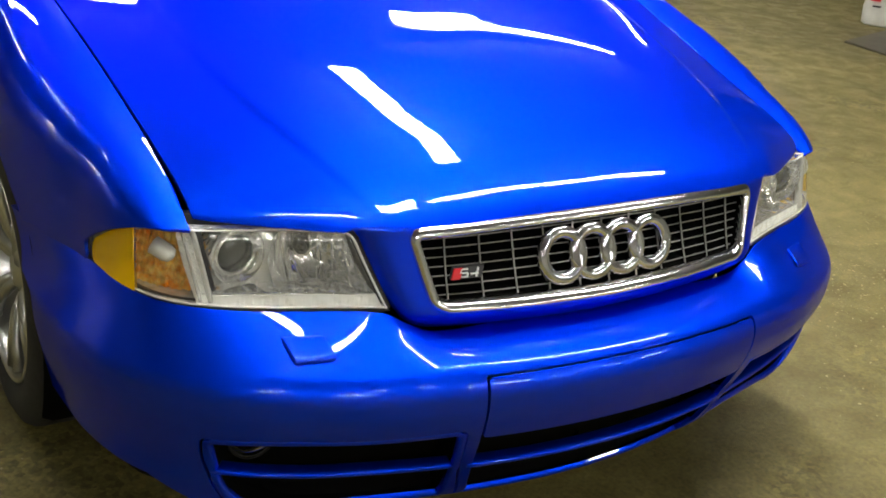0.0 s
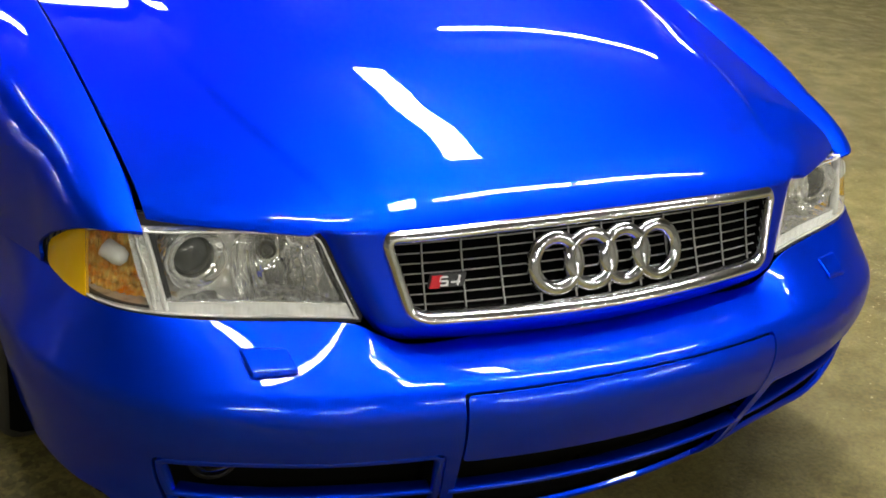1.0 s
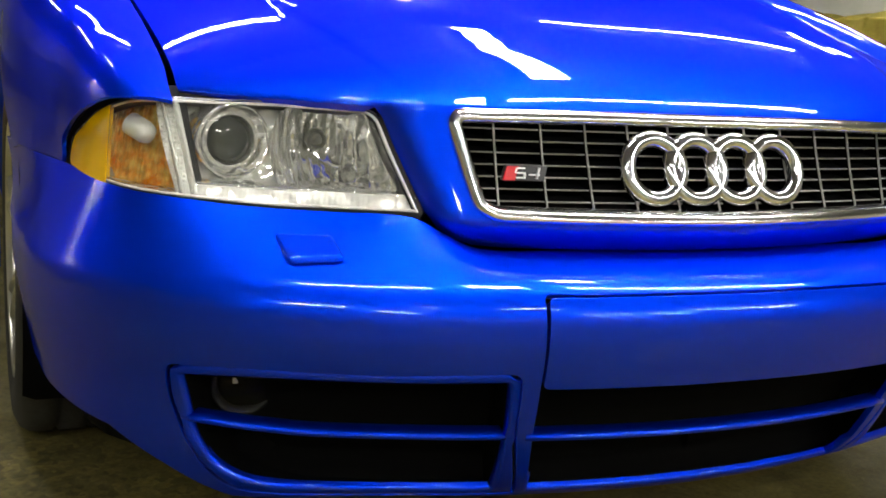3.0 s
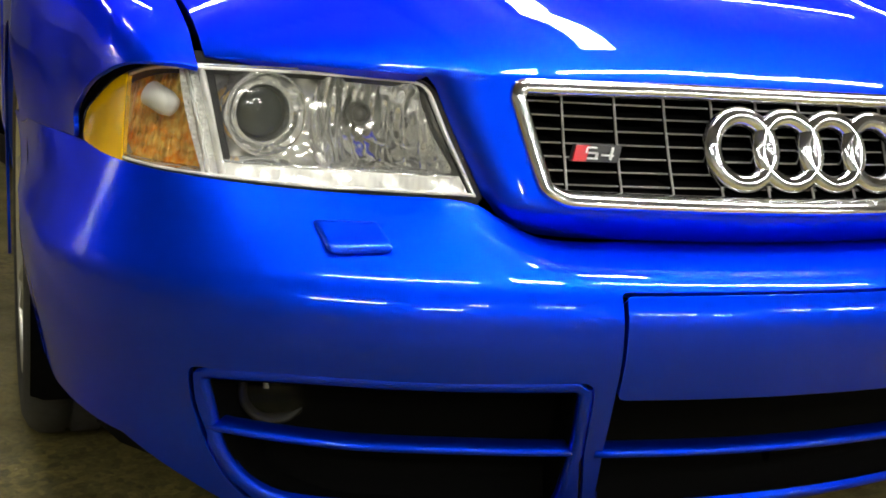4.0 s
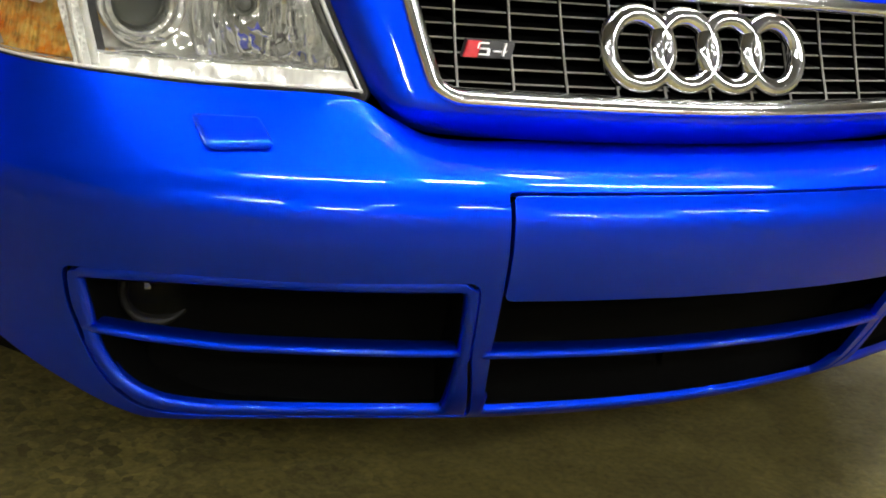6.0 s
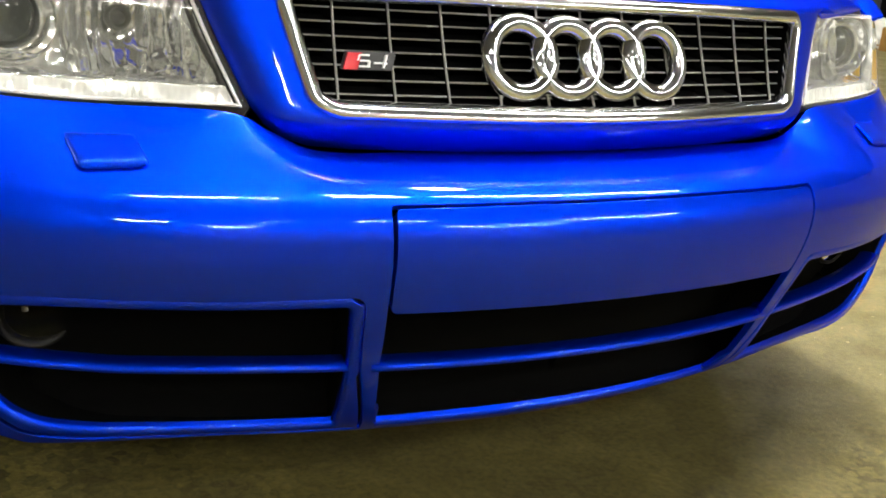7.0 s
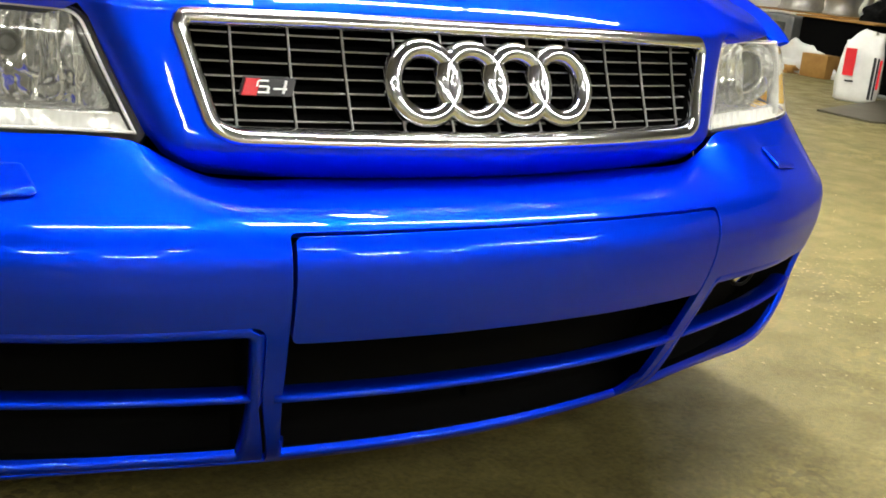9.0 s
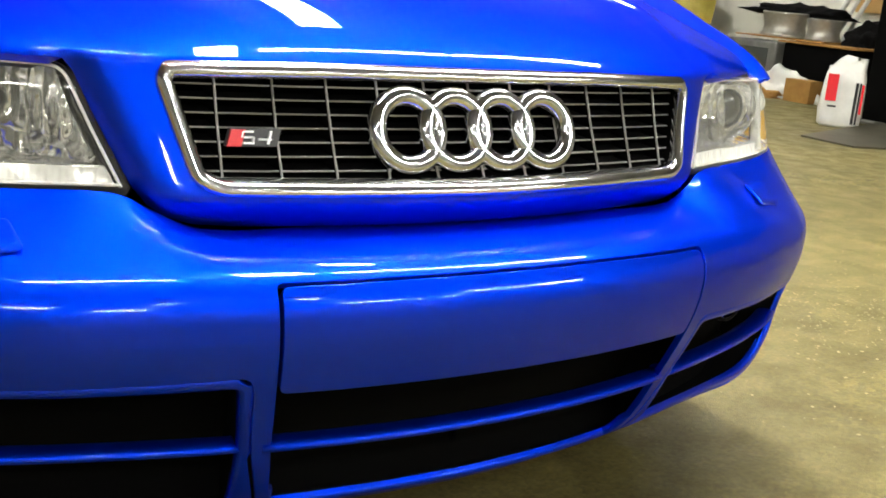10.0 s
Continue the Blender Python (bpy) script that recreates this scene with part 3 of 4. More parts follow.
bumper = sheet("bumper_cover", bumper_at, mirror_outline(half_cover), [mid_hole, vent_trim, flip_t(vent_trim)], 0.014, PAINT, car, label="glossy blue bumper cover", skirt=0.009, roll=lip_roll, aspect=2.0)
plate_half = [(0.0, 0.340), on_bumper(0.15, 0.3395), on_bumper(0.2925, 0.338), on_shelf(0.2970, 0.4515), on_shelf(0.15, 0.4545), on_shelf(0.0, 0.455)]
sheet("blank_plate_panel", bumper_at, rounded(mirror_outline(plate_half), 0.008), [], 0.014, PAINT, car, label="plain blue panel in the middle of the bumper", roll=0.0012)
on_edge = [Vector(p) for p in dense(vent_hole, 0.003)]
trim_roll = lambda t, b: 0.0085 if min((Vector((t, b)) - p).length for p in on_edge) < 0.003 else 0.0015
for m in (False, True):
    trim = sheet("vent_trim", bumper_at, shrink(vent_trim, 0.0072), [vent_hole], 0.008, PAINT, car, mirror=m, skirt=0.006, roll=trim_roll, label="blue air-intake surround")
    bm = bmesh.new()
    tube(bm, [(p[0] * (-1 if m else 1), p[1] + 0.018, p[2]) for p in (bumper_at(on_bumper(x, 0.263 + 0.012 * max(0, (x - 0.55) / 0.14))[0], 0.263 + 0.012 * max(0, (x - 0.55) / 0.14)) for x in np.linspace(0.314, 0.686, 24))], 0.008, 12, squash=(2.0, 1.0))
    part("intake_bar", bm, PAINT, car)
bm = bmesh.new()
tube(bm, [(p[0], p[1] + 0.012, p[2]) for p in (bumper_at(on_bumper(x, 0.264)[0], 0.264) for x in np.linspace(-0.292, 0.292, 30))], 0.008, 12, squash=(2.0, 1.0))
part("intake_bar", bm, PAINT, car)
# near-black sheet standing for the shade behind the openings
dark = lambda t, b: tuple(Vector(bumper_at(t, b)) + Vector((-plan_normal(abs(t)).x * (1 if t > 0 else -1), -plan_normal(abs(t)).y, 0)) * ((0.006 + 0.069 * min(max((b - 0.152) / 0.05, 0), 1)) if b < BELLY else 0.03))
sheet("intake_shade", dark, mirror_outline([(0.0, 0.153), (0.3, 0.151), (0.6, 0.154), (0.70, 0.168), (0.78, 0.212), (0.95, 0.26), (0.95, 0.5), (0.6, 0.5), (0.0, 0.5)]), [], 0.02, VOID, car, skirt=0)



def shade_sleeve(outline, s):
    """A near-black sleeve inwards from an opening's edge, for the shade inside."""
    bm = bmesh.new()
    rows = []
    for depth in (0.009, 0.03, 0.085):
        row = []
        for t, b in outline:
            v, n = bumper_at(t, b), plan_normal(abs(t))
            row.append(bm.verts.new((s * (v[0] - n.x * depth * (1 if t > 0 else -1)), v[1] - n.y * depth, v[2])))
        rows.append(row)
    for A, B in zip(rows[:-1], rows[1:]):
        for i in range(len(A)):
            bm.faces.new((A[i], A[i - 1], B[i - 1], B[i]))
    part("intake_shade_sleeve", bm, VOID, car, "near-black sleeve for the shade inside the intake")


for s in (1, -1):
    shade_sleeve(dense(shrink(vent_hole, 0.009), 0.02), s)

# added near-black fillers, so nothing bright shows through the outer intakes
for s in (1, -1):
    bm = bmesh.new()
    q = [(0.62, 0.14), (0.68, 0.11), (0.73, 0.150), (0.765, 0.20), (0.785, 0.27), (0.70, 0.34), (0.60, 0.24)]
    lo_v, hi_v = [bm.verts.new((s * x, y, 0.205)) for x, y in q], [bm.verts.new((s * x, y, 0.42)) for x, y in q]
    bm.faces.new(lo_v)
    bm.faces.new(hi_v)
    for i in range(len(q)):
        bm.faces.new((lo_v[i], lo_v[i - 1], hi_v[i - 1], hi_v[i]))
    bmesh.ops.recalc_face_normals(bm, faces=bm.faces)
    part("intake_filler", bm, VOID, car, "near-black filler for the shade behind the intake", smooth=False)

# grille
gy = lambda x, z: nose_y(x, z)


def frame_ring(outline, depth):
    return [(x, gy(x, z) - depth, z) for x, z in outline]


go = dense(grille_outer, 0.012)
bm = bmesh.new()
prof = [(0.0, -0.004), (0.0003, 0.003), (0.0025, 0.0065), (0.006, 0.0090), (0.010, 0.0098), (0.014, 0.0080), (0.0172, 0.0035), (0.0186, -0.002), (0.0188, -0.006)]
rings = []
for d, h in prof:
    rings.append([bm.verts.new(p) for p in frame_ring(shrink(go, d), h)])
for A, B in zip(rings[:-1], rings[1:]):
    for i in range(len(A)):
        bm.faces.new((A[i], A[(i + 1) % len(A)], B[(i + 1) % len(A)], B[i]))
grille = part("grille_frame", bm, FRAME_CHROME, car, "bright chrome grille surround")
inner = shrink(go, 0.018)


def span(z):
    xs = [x0 + (x1 - x0) * (z - z0) / (z1 - z0) for (x0, z0), (x1, z1) in zip(inner, inner[1:] + inner[:1]) if (z0 > z) != (z1 > z)]
    return min(xs), max(xs)


def rise(x):
    zs = [z0 + (z1 - z0) * (x - x0) / (x1 - x0) for (x0, z0), (x1, z1) in zip(inner, inner[1:] + inner[:1]) if (x0 > x) != (x1 > x)]
    return min(zs), max(zs)


def blade(points, section):
    bm = bmesh.new()
    rows = [[bm.verts.new((x + dx, y + dy, z + dz)) for dx, dy, dz in section] for x, y, z in points]
    n = len(section)
    for A, B in zip(rows[:-1], rows[1:]):
        for k in range(n):
            bm.faces.new((A[k], A[(k + 1) % n], B[(k + 1) % n], B[k]))
    bm.faces.new(rows[0])
    bm.faces.new(rows[-1])
    bmesh.ops.recalc_face_normals(bm, faces=bm.faces)
    return bm


# near-black bodies put the dark between slats into colour; only edges are grey
for i in range(7):
    z = 0.5475 + i * 0.01455
    a, b = span(z)
    line = [(x, gy(x, z) + 0.014, z) for x in np.linspace(a, b, 24)]
    slat = part("slat", blade(line, ((0, 0.0012, -0.0009), (0, 0.0012, 0.0009), (0, 0.034, 0.0035), (0, 0.034, 0.0015))), VOID, grille, "grille slat body in near-black", smooth=False)
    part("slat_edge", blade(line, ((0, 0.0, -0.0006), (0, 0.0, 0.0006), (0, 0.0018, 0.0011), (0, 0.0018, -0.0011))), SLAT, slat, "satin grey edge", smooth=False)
for i in range(-5, 6):
    x = i * 0.0636
    a, b = rise(x)
    line = [(x, gy(x, z) + 0.009, z) for z in np.linspace(a, b, 8)]
    rib = part("rib", blade(line, ((-0.0011, 0.0015, 0), (0.0011, 0.0015, 0), (0.0014, 0.03, 0), (-0.0014, 0.03, 0))), VOID, grille, "upright grille rib body in near-black", smooth=False)
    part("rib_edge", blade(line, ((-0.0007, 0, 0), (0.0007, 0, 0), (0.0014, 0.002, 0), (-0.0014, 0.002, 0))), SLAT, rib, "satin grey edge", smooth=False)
# added near-black ring: the shade behind the surround is put into its colour
bm = bmesh.new()
rings = [[bm.verts.new(p) for p in frame_ring(shrink(go, d), h)] for d, h in ((0.0180, -0.005), (0.0172, -0.03), (0.0172, -0.062))]
for A, B in zip(rings[:-1], rings[1:]):
    for i in range(len(A)):
        bm.faces.new((A[i], A[(i + 1) % len(A)], B[(i + 1) % len(A)], B[i]))
part("grille_shade_ring", bm, VOID, grille, "near-black ring for the shade inside the surround")
# near-black sheet standing for the shade behind the slats
sheet("grille_shade", lambda x, z: (x, gy(x, z) + 0.06, z), shrink(go, -0.004), [], 0.03, VOID, grille, skirt=0)
# four linked chrome rings
tilt = math.atan2(0.050, 0.136)
for i in range(4):
    cx = (i - 1.5) * 0.0655
    bm = bmesh.new()
    R, n, seg = 0.0405, 64, 20
    c = Vector((cx, gy(cx, 0.592) + 0.001, 0.592))
    m = Matrix.Translation(c) @ Matrix.Rotation(math.atan(0.3 * cx), 4, "Z") @ Matrix.Rotation(-tilt, 4, "X")
    rings = []
    for k in range(n):
        a = k * math.tau / n
        ring = []
        for j in range(seg):
            q = j * math.tau / seg
            r = R + 0.0120 * math.cos(q)
            ring.append(bm.verts.new(m @ Vector((r * math.cos(a), -0.0098 * math.sin(q) + 0.001, r * math.sin(a)))))
        rings.append(ring)
    for k in range(n):
        A, B = rings[k], rings[(k + 1) % n]
        for j in range(seg):
            bm.faces.new((A[j], A[(j + 1) % seg], B[(j + 1) % seg], B[j]))
    bmesh.ops.recalc_face_normals(bm, faces=bm.faces)
    part("emblem_ring", bm, CHROME, grille, "polished chrome ring")

# head lamps
lamp_plan = spline([0, 0.05, 0.17, 0.228, 0.296, 0.351, 0.405, 0.462, 0.531, 0.612, 0.68], [(0.400, 0.022), (0.445, 0.042), (0.555, 0.086), (0.610, 0.103), (0.674, 0.125), (0.722, 0.152), (0.758, 0.192), (0.783, 0.243), (0.799, 0.310), (0.812, 0.39), (0.82, 0.46)])


def lens_at(t, z):
    p = lamp_plan(t)
    k = (z - 0.525) * 0.24 + max(0, z - 0.62) ** 2 * 6
    d = lamp_plan(min(t + 0.01, 0.65)) - lamp_plan(max(t - 0.01, 0))
    n = Vector((d[1], -d[0])).normalized()
    return (p[0] - n.x * k, p[1] - n.y * k, z)


def on_lens(x, z):
    lo, hi = 0.0, 0.64
    for _ in range(30):
        mid = (lo + hi) / 2
        if lens_at(mid, z)[0] < x:
            lo = mid
        else:
            hi = mid
    return (lo, z)


lens_outline = rounded([on_lens(x, z) for x, z in ((0.411, 0.527), (0.57, 0.5235), (0.687, 0.5295), (0.755, 0.5335), (0.798, 0.543), (0.793, 0.573), (0.771, 0.615), (0.735, 0.643), (0.69, 0.648), (0.58, 0.651), (0.457, 0.649), (0.438, 0.592))], [0.006, 0.02, 0.02, 0.02, 0.012, 0.02, 0.03, 0.03, 0.02, 0.02, 0.02, 0.02])

# fender: seam to waist in one curve, open in front for the lamp
fend_x = spline([0.08, 0.125, 0.152, 0.192, 0.243, 0.310, 0.36, 0.454, 0.58, 0.8, 1.3], [0.60, 0.676, 0.724, 0.761, 0.786, 0.803, 0.812, 0.842, 0.866, 0.871, 0.868])
WAIST = 0.54


def fender_at(y, m):
    """m: 0 at the hood seam to 1 at the waist, then on down the flank."""
    xs, zs, xo = seam_x(y) + 0.002, seam_z(y), fend_x(y)
    if m <= 1:
        k = 1 - m
        w, d = xo - xs, zs - WAIST
        c = (k**3, 3 * k * k * m, 3 * k * m * m, m**3)
        return (c[0] * xs + c[1] * (xs + 0.85 * w) + (c[2] + c[3]) * xo, y, c[0] * zs + c[1] * (zs + 0.14 * w) + c[2] * (WAIST + 1.0 * d) + c[3] * WAIST)
    return (xo - 0.004 * (m - 1), y, WAIST - (m - 1) * 0.4)


def fender_m(y, z):
    if z < WAIST:
        return 1 + (WAIST - z) / 0.4
    lo, hi = 0.0, 1.0
    for _ in range(30):
        mid = (lo + hi) / 2
        if fender_at(y, mid)[2] > z:
            lo = mid
        else:
            hi = mid
    return lo


arch = [(ARCH_Y + ARCH_R * math.cos(a), ARCH_Z + ARCH_R * math.sin(a)) for a in np.linspace(math.pi * 0.775, -0.15, 26)]
around = [lens_at(*p) for p in shrink(lens_outline, -0.0015)]
around = sorted(((y, z) for x, y, z in around if x > 0.693 and z > 0.552), key=lambda p: -p[1])
fo = [(around[0][0] - 0.006, 0.03)] + [(y, fender_m(y, z)) for y, z in around + [(around[-1][0] + 0.003, 0.5445), (0.41, 0.5435), (0.454, 0.5435), (0.50, 0.5435)]]
fo += [(y, fender_m(y, z)) for y, z in arch] + [(1.16, fender_m(1.16, 0.2)), (1.3, fender_m(1.3, 0.2)), (1.3, 1.0), (1.3, 0.5), (1.3, 0.0), (1.0, 0.0), (0.7, 0.0), (0.5, 0.0), (0.35, 0.0), (0.25, 0.0)]
for m in (False, True):
    sheet("front_fender", fender_at, fo, [], 0.016, PAINT, car, mirror=m, skirt=0.005, label="glossy blue front wing", out=(1, -0.2, 0.6), aspect=0.3)

fine = dense(lens_outline, 0.004)
is_amber = lambda p: lens_at(*p)[0] >= 0.7665 - max(0, p[1] - 0.58) * 0.22
first = next(i for i, p in enumerate(fine) if is_amber(p))
fine = fine[first:] + fine[:first]
clear_part = [p for p in fine if not is_amber(p)]
amber_part = [p for p in fine if is_amber(p)]
deep = lambda d: (lambda t, z: tuple(Vector(lens_at(t, z)) + Vector((0, d, 0))))


def bowl_at(x, z):
    """The main-beam reflector: a bowl in upright flutes and three bands."""
    r2 = (x - 0.512) ** 2 + (z - 0.602) ** 2
    f = ((x - 0.43) / 0.0128) % 1.0
    w = 0.3 + 0.7 * min(max((z - 0.575) / 0.03, 0), 1)
    return (x, 0.165 - 10.5 * r2 - (x - 0.512) * -0.25 - 0.0020 * w * (0.5 - 0.5 * math.cos(math.tau * f)), z)


def head_lamp(m):
    s = -1 if m else 1
    lamp = sheet("headlamp", deep(0.085), shrink(lens_outline, 0.002), [], 0.02, CHROME_DULL, car, mirror=m, skirt=0, roll=0, label="clear headlamp unit with an amber corner lens")
    ring = dense(shrink(lens_outline, 0.002), 0.01)
    bm = bmesh.new()
    rows = [[bm.verts.new((p[0] * s, p[1] + d, p[2])) for p in (lens_at(*q) for q in ring)] for d in (0.006, 0.085)]
    for i in range(len(ring)):
        bm.faces.new((rows[0][i], rows[0][i - 1], rows[1][i - 1], rows[1][i]))
    part("housing", bm, CHROME_DULL, lamp, "silvered lamp housing")
    sheet("seal", deep(0.022), shrink(lens_outline, -0.0115), [shrink(lens_outline, 0.002)], 0.012, BLACK, lamp, mirror=m, skirt=0.02, label="black rubber seal")
    sheet("lens", lens_at, clear_part, [], 0.012, LENS if m else LENS_WORN, lamp, mirror=m, skirt=0.004, label="clear plastic lens" if m else "slightly hazed plastic lens").visible_shadow = False
    sheet("corner_lens", lens_at, amber_part, [], 0.008, AMBER, lamp, mirror=m, skirt=0.006, label="amber plastic corner lens", out=(1, -0.3, 0.2)).visible_shadow = False
    # bright rim round the lens
    bm = bmesh.new()
    rim = dense(shrink(lens_outline, 0.004), 0.006)
    k = next(i for i, p in enumerate(rim) if is_amber(p))
    rim = [p for p in rim[k:] + rim[:k] if not is_amber(p)]
    tube(bm, [(p[0] * s, p[1] + 0.003, p[2]) for p in (lens_at(*q) for q in rim)], 0.0019, 8)
    part("lens_rim", bm, CLEAR_EDGE, lamp, "frosted clear lens edge")
    # reflector bowl of the main beam
    bo = rounded([(0.432, 0.549), (0.574, 0.549), (0.580, 0.60), (0.566, 0.643), (0.462, 0.644), (0.448, 0.60)], 0.012)
    bowl = sheet("reflector", bowl_at, bo, [], 0.0030, MIRROR, lamp, mirror=m, skirt=0.0, label="silvered fluted reflector", out=(0, -1, 0))
    bm = bmesh.new()
    lathe(bm, [(0.0135, -0.004), (0.0135, 0.006), (0.011, 0.008), (0.0085, 0.004), (0.008, -0.002), (0.006, 0.012), (0.0, 0.014)], 24, Matrix.Translation((0.514 * s, 0.153, 0.603)) @ Matrix.Rotation(radians(90), 4, "X"))
    part("bulb", bm, GREY_METAL, bowl, "grey capped bulb")
    # dipped-beam projector
    M = Matrix.Translation((0.619 * s, 0.158, 0.598)) @ Matrix.Rotation(radians(-9) * s, 4, "Z") @ Matrix.Rotation(radians(90), 4, "X")
    bm = bmesh.new()
    lathe(bm, [(0.0470, -0.05), (0.0475, 0.003), (0.0466, 0.0062), (0.0452, 0.0066), (0.0440, 0.0050), (0.0428, 0.0010), (0.0405, -0.0006), (0.0365, -0.0060), (0.0345, -0.0075), (0.0338, -0.0060), (0.0325, -0.0058), (0.0312, -0.0080), (0.0300, -0.016)], 64, M)
    proj = part("projector", bm, PROJECTOR, lamp, "chrome projector ring")
    bm = bmesh.new()
    lathe(bm, [(0.0302, -0.016)] + [(0.0300 * math.cos(a), -0.016 + 0.016 * math.sin(a)) for a in np.linspace(0, math.pi / 2, 9)], 48, M)
    part("glass_ball", bm, BALL, proj, "dark glass projector lens")
    # plate between the lights, upright divider, ribbed strip along the foot
    plate = rounded([on_lens(x, z) for x, z in ((0.560, 0.548), (0.672, 0.548), (0.676, 0.645), (0.560, 0.646))], 0.004)
    sheet("lamp_plate", lambda t, z: tuple(Vector(lens_at(t, z)) + Vector((0, 0.052 + 0.0007 * math.sin(t * 1100), 0))), plate, [[on_lens(0.619 + 0.040 * math.cos(a), 0.598 + 0.040 * math.sin(a)) for a in np.linspace(0, math.tau, 33)[:-1]]], 0.01, CHROME_DULL, lamp, mirror=m, skirt=0.02, label="satin silver plate")
    bm = bmesh.new()
    for dx, w in ((0.0, 0.0044), (0.0140, 0.0030)):
        tube(bm, [Vector(lens_at(*on_lens(0.679 + dx + 0.17 * (z - 0.59), z))) * 1.0 + Vector((0, 0.013, 0)) for z in np.linspace(0.534, 0.644, 10)], w, 10, squash=(1.0, 2.2), up=(0, 1, 0))
    if m:
        bmesh.ops.transform(bm, matrix=Matrix.Diagonal((-1, 1, 1, 1)), verts=bm.verts)
        bmesh.ops.reverse_faces(bm, faces=bm.faces)
    part("divider", bm, CHROME_DULL, lamp, "bright frosted upright divider")
    band = lambda t, z: tuple(Vector(lens_at(t, z)) + Vector((0, 0.016 + 0.0012 * math.sin(t * 1500), 0)))
    sheet("divider_band", band, [on_lens(x + 0.17 * (z - 0.59), z) for x, z in ((0.680, 0.536), (0.699, 0.538), (0.699, 0.640), (0.680, 0.641))], [], 0.003, CLEAR_EDGE, lamp, mirror=m, skirt=0.0, label="clear ribbed band")
    # a black sheet stands for the dark of the gap beside the divider
    slit = lambda t, z: tuple(Vector(lens_at(t, z)) + Vector((0, 0.020, 0)))
    sheet("slit", slit, [on_lens(x + 0.17 * (z - 0.59), z) for x, z in ((0.6660, 0.549), (0.6735, 0.549), (0.6735, 0.641), (0.6645, 0.641))], [], 0.01, BLACK, lamp, mirror=m, skirt=0.0, label="black strip standing for the dark gap beside the divider")
    ribs = lambda t, z: tuple(Vector(lens_at(t, z)) + Vector((0, 0.011 + 0.00014 * math.sin(t * 900), 0)))
    foot = [on_lens(x, z) for x, z in ((0.420, 0.529), (0.57, 0.526), (0.690, 0.531), (0.690, 0.5455), (0.57, 0.5435), (0.428, 0.5475))]
    sheet("ribbed_strip", ribs, foot, [], 0.003, CLEAR_EDGE, lamp, mirror=m, skirt=0.06, roll=0.001, label="bright ribbed strip")
    # bright ledge under the reflector and the projector
    bm = bmesh.new()
    rows = []
    for x in np.linspace(0.432, 0.668, 30):
        p = Vector(lens_at(*on_lens(x, 0.5475)))
        rows.append([bm.verts.new((p.x * s, p.y + dy, p.z + dz)) for dy, dz in ((0.010, -0.001), (0.014, 0.0012), (0.05, 0.003), (0.082, 0.006), (0.082, 0.002), (0.012, -0.003))])
    for A, B in zip(rows[:-1], rows[1:]):
        for k in range(6):
            bm.faces.new((A[k], A[(k + 1) % 6], B[(k + 1) % 6], B[k]))
    bmesh.ops.recalc_face_normals(bm, faces=bm.faces)
    part("ledge", bm, MIRROR, lamp, "bright silver ledge")
    # turn signal behind the clear lens
    sig = lambda t, z: tuple(Vector(lens_at(t, z)) + Vector((-0.012, 0.054 + 0.004 * math.sin(t * 480) + 0.003 * math.sin(z * 420), 0)))
    so = [on_lens(x, z) for x, z in ((0.694, 0.534), (0.760, 0.537), (0.772, 0.585), (0.757, 0.630), (0.697, 0.642))]
    ts = sheet("turn_signal", sig, so, [], 0.004, AMBER_MIRROR, lamp, mirror=m, skirt=0.02, label="amber signal reflector", out=(0.5, -1, 0))
    bm = bmesh.new()
    d = Vector((0.62, 0.70, 0.36)).normalized()
    c = Vector((0.714, 0.184, 0.598))
    tube(bm, [(c + d * h) for h in (-0.001, 0.003, 0.012, 0.036)], [0.004, 0.0115, 0.0145, 0.0145], 20)
    if m:
        bmesh.ops.transform(bm, matrix=Matrix.Diagonal((-1, 1, 1, 1)), verts=bm.verts)
        bmesh.ops.reverse_faces(bm, faces=bm.faces)
    part("signal_bulb", bm, FROST, ts, "frosted grey bulb")
    return lamp


WASHER = [on_shelf(x, z) for x, z in ((0.591, 0.4995), (0.527, 0.5010), (0.521, 0.4780), (0.585, 0.4720))]


def washer_at(u, v):
    """u across from the outer side, v from the upper edge down; it stands out more towards its lower edge."""
    a, b, c, d = WASHER
    t, q = ((a[i] * (1 - u) + b[i] * u) * (1 - v) + (d[i] * (1 - u) + c[i] * u) * v for i in (0, 1))
    p = Vector(bumper_at(t, q))
    soft = lambda e: math.sqrt(max(1 - (1 - min(max(e, 0), 1)) ** 2, 0))
    h = (0.0035 + 0.0035 * v) * soft((u + 0.01) / 0.08) * soft((1.01 - u) / 0.08) * soft((v + 0.01) / 0.12) * soft((1.01 - v) / 0.22) + 0.001
    return tuple(p + Vector((0.0, -0.55, 0.83)) * h)


def washer_cover(m):
    outline = rounded([(0.0, 0.0), (1.0, 0.0), (1.0, 1.0), (0.0, 1.0)], 0.16, 6)
    sheet("washer_cover", washer_at, outline, [], 0.03, PAINT, car, mirror=m, skirt=0.004, roll=0.0008, label="small blue headlamp-washer flap")


